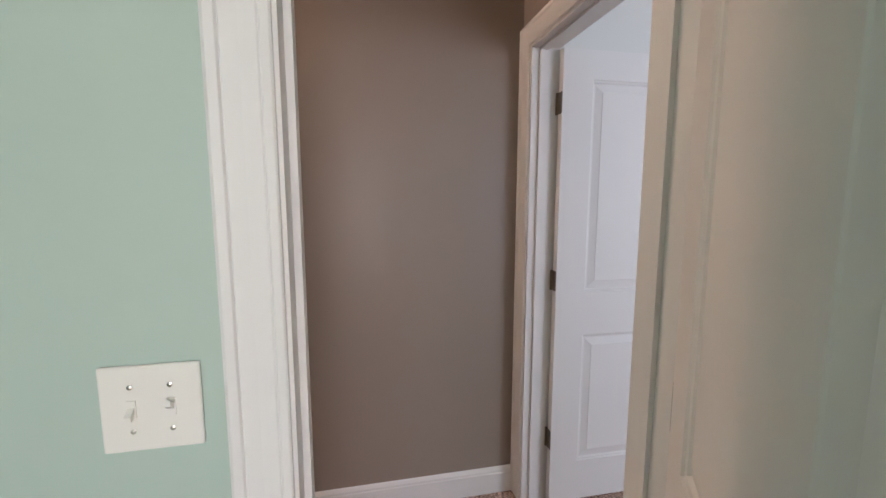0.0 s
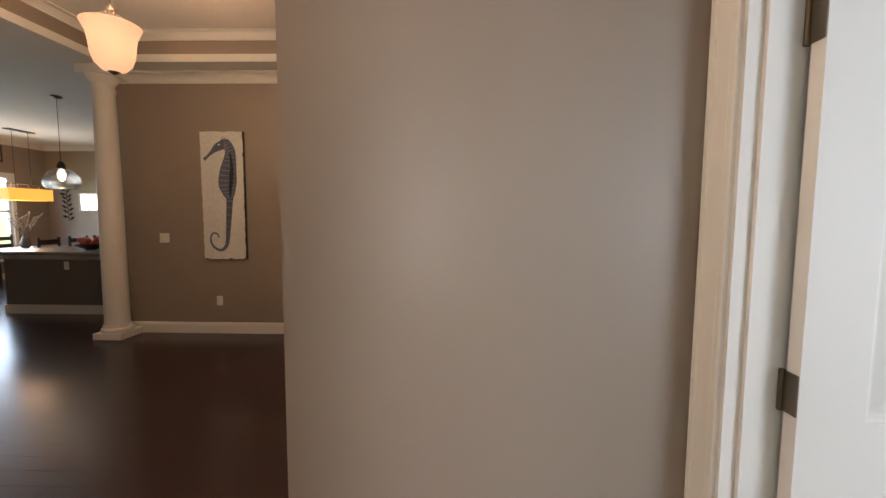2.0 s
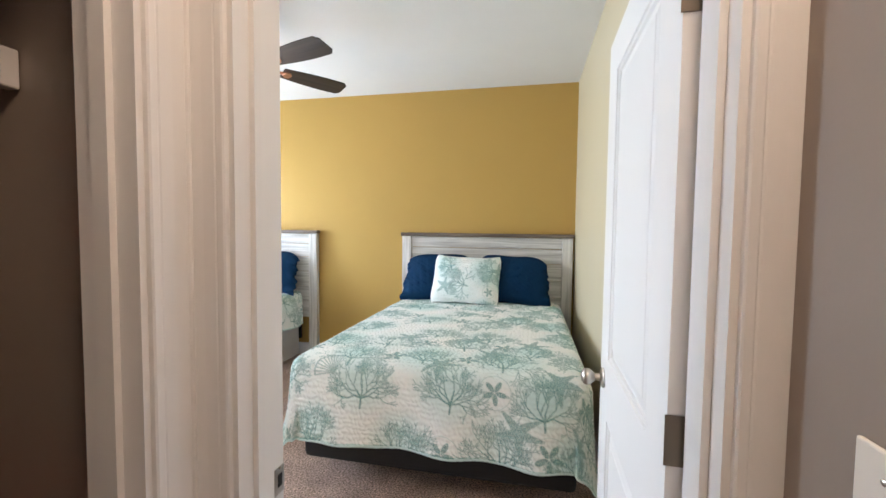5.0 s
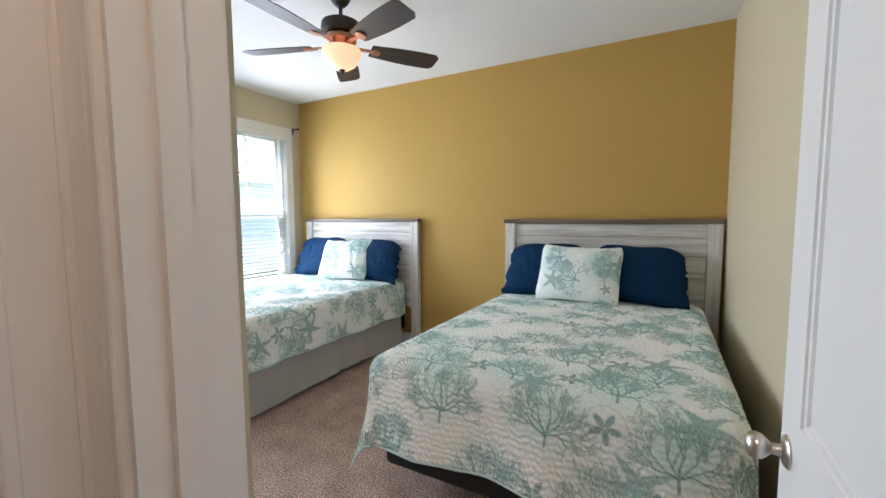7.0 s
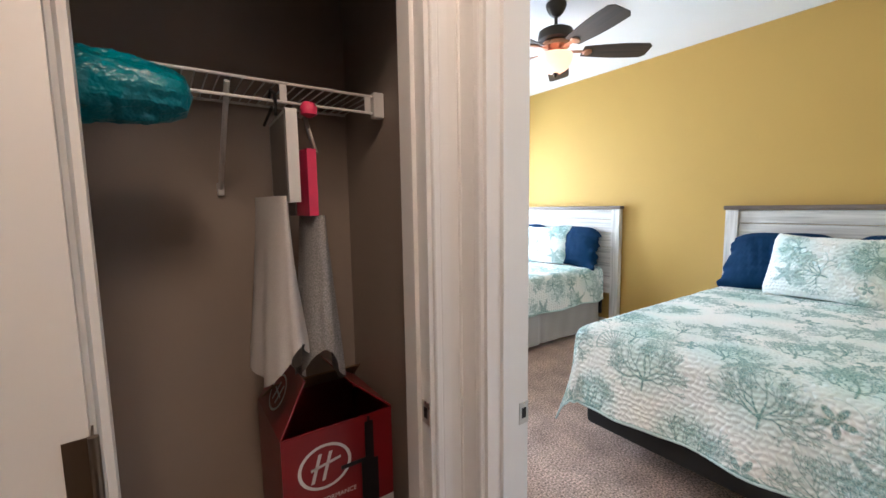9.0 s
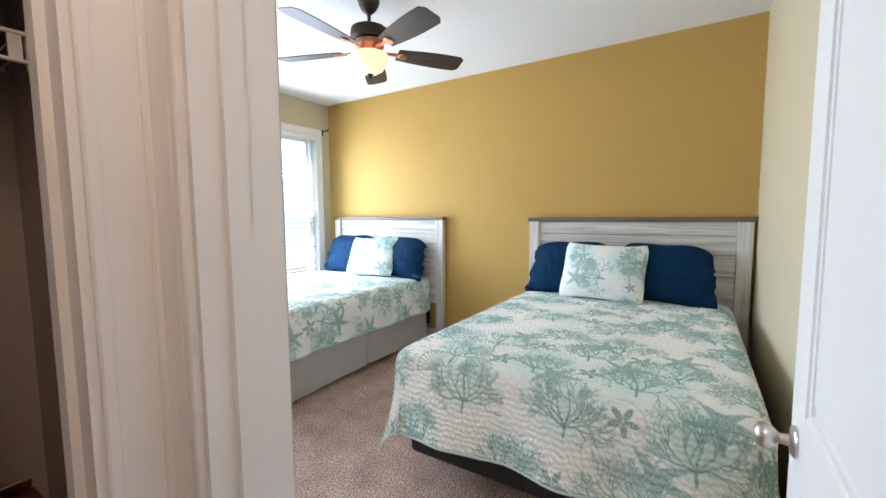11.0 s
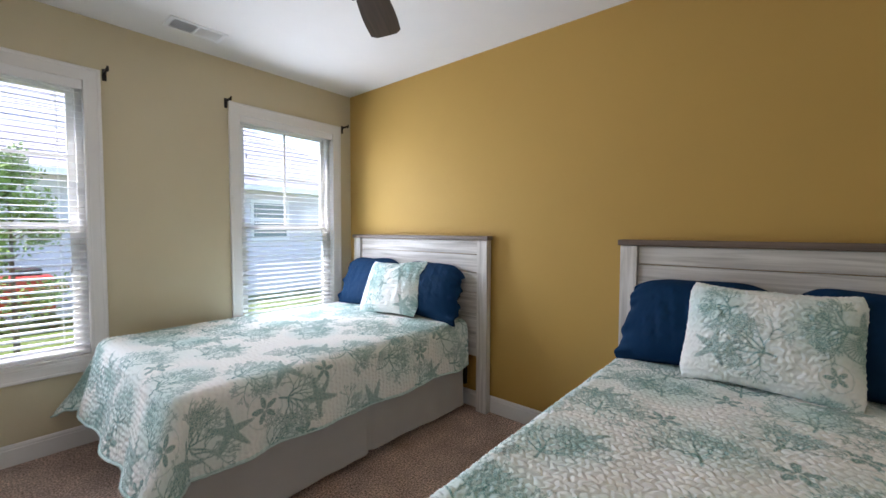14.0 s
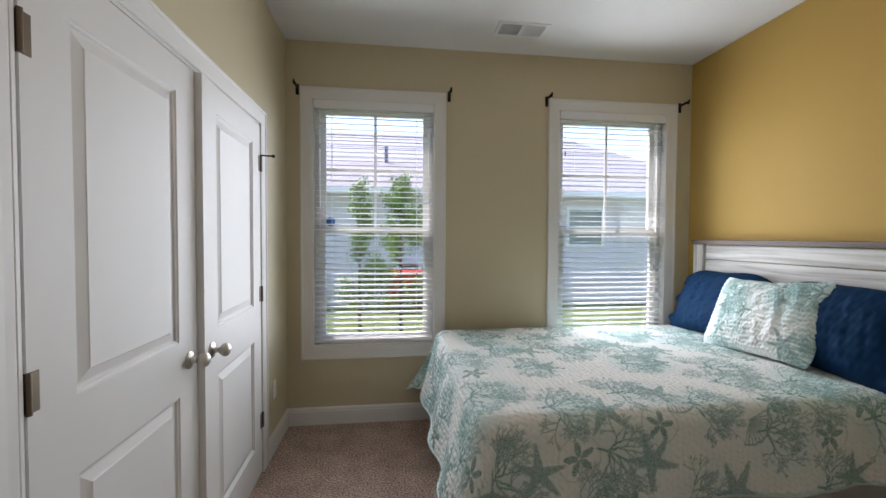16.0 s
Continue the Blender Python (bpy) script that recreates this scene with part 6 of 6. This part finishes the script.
for k, (y, w, h) in enumerate(((7.66, 0.115, 0.16), (8.12, 0.115, 0.16), (8.57, 0.115, 0.16))):
    framed("picture", pose(-9.6, y, 2.80 - 0.01, 0, 0, -90), w, h, FRAME_W, FOAM, "small white framed leaf print above the windows", motif=k + 2)
framed("picture", pose(-9.6, 9.0, 2.68, 0, 0, -90), 0.115, 0.16, DARKWOOD, TAUPE, "small dark framed print above the windows")
framed("picture", pose(-9.6, 9.32, 2.74, 0, 0, -90), 0.115, 0.18, DARKWOOD, TAUPE, "small dark framed print above the windows")
bm = bmesh.new()
box(bm, -9.599, -9.57, 6.78, 7.12, 2.83, 2.93)
tagged(part("wall_sign", bm, DARKWOOD), label="small dark wooden sign on the living wall", category="sign")
MIRROR = material("mirror_silver", (0.85, 0.87, 0.9), 0.03, 1.0, vary=0.0, bump=0)
framed("mirror", pose(-9.6, 6.22, 1.83, 0, 0, -90), 0.36, 0.27, DARKWOOD, MIRROR, "wide mirror in a dark wooden frame", "mirror")
framed("picture", pose(-8.55, 10.38, 1.73, 0, 0, 180), 0.26, 0.22, FRAME_W, MIRROR, "silver framed picture on the kitchen-side wall")
ld = empty("leaf_wall_decor", pose(-9.08, 10.38, 1.72, 0, 0, 180), label="dark metal leaf spray on the wall", category="wall decor")
rng = random.Random(12)
bm = bmesh.new()
tube(bm, (0, 0.015, -0.45), (0.05, 0.015, 0.45), 0.006, sides=8)
part("stem", bm, BLACK_METAL, ld)
for k in range(16):
    bm = bmesh.new()
    c = Vector((0.0 + 0.003 * k, 0.015, -0.42 + 0.055 * k))
    s = 1 if k % 2 else -1
    tip = c + Vector((s * rng.uniform(0.12, 0.19), 0.01, rng.uniform(0.03, 0.10)))
    mid, nrm = (c + tip) / 2, Vector((0, 0, 0.035))
    bm.faces.new([bm.verts.new(v) for v in (c, mid - nrm, tip, mid + nrm)])
    part("leaf", bm, BLACK_METAL, ld)

lf = empty("ceiling_fan", pose(-6.15, 3.95, 0), label="dark living room ceiling fan far off", category="ceiling fan")
bm = bmesh.new()
tube(bm, (0, 0, 2.78), (0, 0, CZ), 0.014), lathe(bm, ((0.05, 2.80), (0.12, 2.78), (0.12, 2.70), (0.07, 2.66)), sides=24)
part("motor_housing", bm, BRONZE, lf, smooth=True)
for k in range(5):
    bm = bmesh.new()
    soft_box(bm, 0.10, 0.68, -0.06, 0.06, -0.004, 0.004, 0.003, 1)
    part("blade", bm, BLADE, lf).matrix_basis = pose(0, 0, 2.73, 8, 0, 20 + 72 * k)
tt = empty("side_table", pose(-6.55, 4.35, 0), label="teal painted side table beside the loveseat", category="table")
bm = bmesh.new()
soft_box(bm, -0.22, 0.22, -0.22, 0.22, 0.56, 0.59, 0.005)
part("tabletop", bm, TEALP, tt)
for x in (-0.19, 0.19):
    for y in (-0.19, 0.19):
        bm = bmesh.new()
        soft_box(bm, x - 0.016, x + 0.016, y - 0.016, y + 0.016, 0, 0.559, 0.003, 1)
        part("leg", bm, TEALP, tt)

# ---- outside the windows ----
GRASS = material("lawn", (0.10, 0.135, 0.04), 0.95, vary=0.25, scale=2.5, grain=0.45, grain_scale=60, bump=0.6, bump_dist=0.03, spec=0.1)
bm = bmesh.new()
n = 4
vs = [bm.verts.new(p) for p in ((-400, -400, -0.35), (400, -400, -0.35), (400, 400, -0.35), (-400, 400, -0.35))]
bm.faces.new(vs)
structure("ground", bm, GRASS, "mown green lawn", "lawn")

SIDING = material("lavender_grey_siding", (0.62, 0.58, 0.60), 0.6, vary=0.05)
SHINGLE = material("grey_shingle", (0.27, 0.25, 0.28), 0.9, vary=0.2, scale=9, grain=0.4, grain_scale=40, bump=0.5, bump_dist=0.02)
hs = empty("neighbour_house", pose(0, 0, 0), label="grey vinyl-sided neighbouring house with shingle roof", category="house")
HY = -10.2
bm = bmesh.new()
k, z = 0, -0.35
while z < 2.62:
    a = [bm.verts.new(v) for v in ((-12.7, HY + 0.018, z), (6.0, HY + 0.018, z), (6.0, HY, z + 0.15), (-12.7, HY, z + 0.15))]
    b = [bm.verts.new(v) for v in ((-12.7, HY - 0.005, z), (6.0, HY - 0.005, z))]
    bm.faces.new(a), bm.faces.new((b[0], b[1], a[1], a[0]))
    z += 0.15
box(bm, -12.7, 6.0, HY - 8.0, HY - 0.01, -0.35, 2.62)
part("siding", bm, SIDING, hs)
bm = bmesh.new()
for p, q in ((0, 0),):
    rows = 13
    for k in range(rows):
        u0, u1 = k / rows, (k + 1) / rows + 0.02
        def pt(u, side, up):
            x0, x1 = -13.2 + 4.2 * u, 6.4 - 4.0 * u
            return (x0 if side == 0 else x1, HY + 0.45 - 4.3 * u, 2.60 + 2.45 * u + up)
        bm.faces.new([bm.verts.new(v) for v in (pt(u0, 0, 0.03), pt(u0, 1, 0.03), pt(u1, 1, 0.0), pt(u1, 0, 0.0))])
        bm.faces.new([bm.verts.new(v) for v in (pt(u0, 0, 0.0), pt(u0, 1, 0.0), pt(u0, 1, 0.03), pt(u0, 0, 0.03))])
bm.faces.new([bm.verts.new(v) for v in ((-13.2, HY + 0.45, 2.60), (-9.0, HY - 3.85, 5.05), (-13.2, HY - 8.2, 2.60))])
part("roof", bm, SHINGLE, hs, "grey shingle hip roof")
bm = bmesh.new()
box(bm, -13.2, 6.4, HY + 0.43, HY + 0.47, 2.48, 2.62), box(bm, -13.2, 6.4, HY + 0.02, HY + 0.43, 2.50, 2.52)
part("fascia", bm, VINYL, hs, "white fascia and soffit")
bm = bmesh.new()
tube(bm, (-2.45, HY - 1.2, 3.3), (-2.45, HY - 1.2, 4.0), 0.05)
part("vent_pipe", bm, BLACK_METAL, hs)
wn2 = empty("window", None)
wn2.parent = hs
for x0 in (-8.45,):
    bm = bmesh.new()
    for a, b, c, d in ((x0, x0 + 1.1, 1.15, 1.23), (x0, x0 + 1.1, 2.17, 2.25), (x0, x0 + 0.08, 1.23, 2.17), (x0 + 1.02, x0 + 1.1, 1.23, 2.17), (x0 + 0.08, x0 + 1.02, 1.67, 1.73)):
        box(bm, a, b, HY + 0.02, HY + 0.06, c, d)
    part("frame", bm, VINYL, wn2)
    bm = bmesh.new()
    box(bm, x0 + 0.08, x0 + 1.02, HY + 0.02, HY + 0.035, 1.23, 2.17)
    part("pane", bm, material("dark_teal_pane", (0.12, 0.18, 0.19), 0.1, bump=0), wn2)

LEAFM = material("shrub_green", (0.20, 0.30, 0.08), 0.75, vary=0.45, scale=5)
BARK = material("brown_bark", (0.10, 0.07, 0.05), 0.9)


def young_tree(x, y, h, r, seed, leaves):
    root = empty("young_tree", pose(x, y, -0.35), label="young upright leafy tree on the lawn", category="tree")
    rg = random.Random(seed)
    bm = bmesh.new()
    tube(bm, (0, 0, 0), (0.02, 0, h * 0.9), 0.035, 0.008, sides=8)
    part("trunk", bm, BARK, root)
    tips = []
    for k in range(26):
        z = 0.45 + (h - 0.6) * (k + rg.random()) / 26
        u = (z - 0.45) / (h - 0.45)
        a = rg.uniform(0, 6.283)
        reach = r * (0.45 + 0.55 * math.sin(math.pi * min(1, 0.25 + u * 0.8))) * rg.uniform(0.55, 1.1) * (1 - 0.55 * u)
        tip = Vector((reach * math.cos(a), reach * math.sin(a), z + rg.uniform(0.12, 0.30)))
        bm = bmesh.new()
        tube(bm, (0.01, 0, z - 0.05), tip, 0.010, 0.003, sides=5)
        part("limb", bm, BARK, root)
        tips.append((Vector((0.01, 0, z)), tip))
    bm = bmesh.new()
    for k in range(leaves):
        p, q = rg.choice(tips)
        c = p.lerp(q, rg.uniform(0.35, 1.1)) + Vector((rg.gauss(0, 0.05), rg.gauss(0, 0.05), rg.gauss(0, 0.07)))
        d = Vector((rg.gauss(0, 0.5), rg.gauss(0, 0.5), rg.uniform(-0.2, 1))).normalized() * rg.uniform(0.05, 0.09)
        sd = d.cross(Vector((rg.gauss(0, 1), rg.gauss(0, 1), rg.gauss(0, 1)))).normalized() * rg.uniform(0.012, 0.022)
        bm.faces.new([bm.verts.new(v) for v in (c, c + d * 0.5 - sd, c + d, c + d * 0.5 + sd)])
    part("crown", bm, LEAFM, root)


young_tree(-2.10, -6.4, 2.62, 0.36, 1, 2600)
young_tree(-2.78, -6.6, 2.70, 0.66, 2, 5200)
mow = empty("red_mower", pose(-2.95, -9.3, -0.35), label="red garden mower parked on the lawn", category="mower")
bm = bmesh.new()
soft_box(bm, -0.45, 0.45, -0.3, 0.3, 0.30, 0.98, 0.10, 3)
part("body", bm, material("red_enamel", (0.42, 0.03, 0.02), 0.3, vary=0.1), mow, smooth=True)
bm = bmesh.new()
soft_box(bm, -0.3, 0.1, -0.2, 0.2, 0.97, 1.10, 0.05, 3)
part("seat", bm, BLACK_METAL, mow, smooth=True)
for x in (-0.33, 0.33):
    for y in (-0.34, 0.34):
        bm = bmesh.new()
        lathe(bm, ((0.10, -0.05), (0.16, -0.045), (0.16, 0.045), (0.10, 0.05)), (x, y, 0.16), "Y", 20)
        part("wheel", bm, BLACK_METAL, mow, smooth=True)
ST = material("blue_sticker_vinyl", (0.02, 0.12, 0.42), 0.4)
bm = bmesh.new()
lathe(bm, ((0.034, 0), (0.034, 0.001), (0.02, 0.0012)), (-2.157, BY0 - 0.108, 1.515), "Y", 24)
tagged(part("window_sticker", bm, ST), label="round blue sticker on the window glass", category="sticker")

# ---- hardwood planks of the foyer and living floor ----
plank_meshes = []
for L in (1.5, 1.9, 2.4):
    bm = bmesh.new()
    soft_box(bm, 0.0008, L - 0.0008, 0.0003, 0.1267, -0.0125, 0.0, 0.0005, 1)
    me = bpy.data.meshes.new("plank")
    bmesh.ops.recalc_face_normals(bm, faces=bm.faces[:])
    bm.to_mesh(me)
    bm.free()
    me.materials.append(FLOORWOOD)
    plank_meshes.append((L, me))
rng = random.Random(21)
FLOOR_EAST = 1.60
y = 1.80
while y < 5.46:
    x = -7.4 + rng.uniform(-1.0, 0.0)
    while x < FLOOR_EAST - 0.05:
        L, me = rng.choice(plank_meshes)
        board = piece("plank", floor_wood, me, (x, y, 0.0))
        if x + L > FLOOR_EAST:
            board.scale.x = (FLOOR_EAST - x) / L
        x += L
    y += 0.127
bm = bmesh.new()
while y < 10.3:
    x = -9.6 + rng.uniform(-1.0, 0.0)
    while x < -3.8:
        L = rng.choice((1.5, 1.9, 2.4))
        box(bm, x + 0.0008, min(x + L, -3.70) - 0.0008, y + 0.0008, y + 0.1262, -0.0125, 0.0)
        x += L
    y += 0.127
tagged(part("far_planks", bm, FLOORWOOD, floor_wood), kind="stuff")
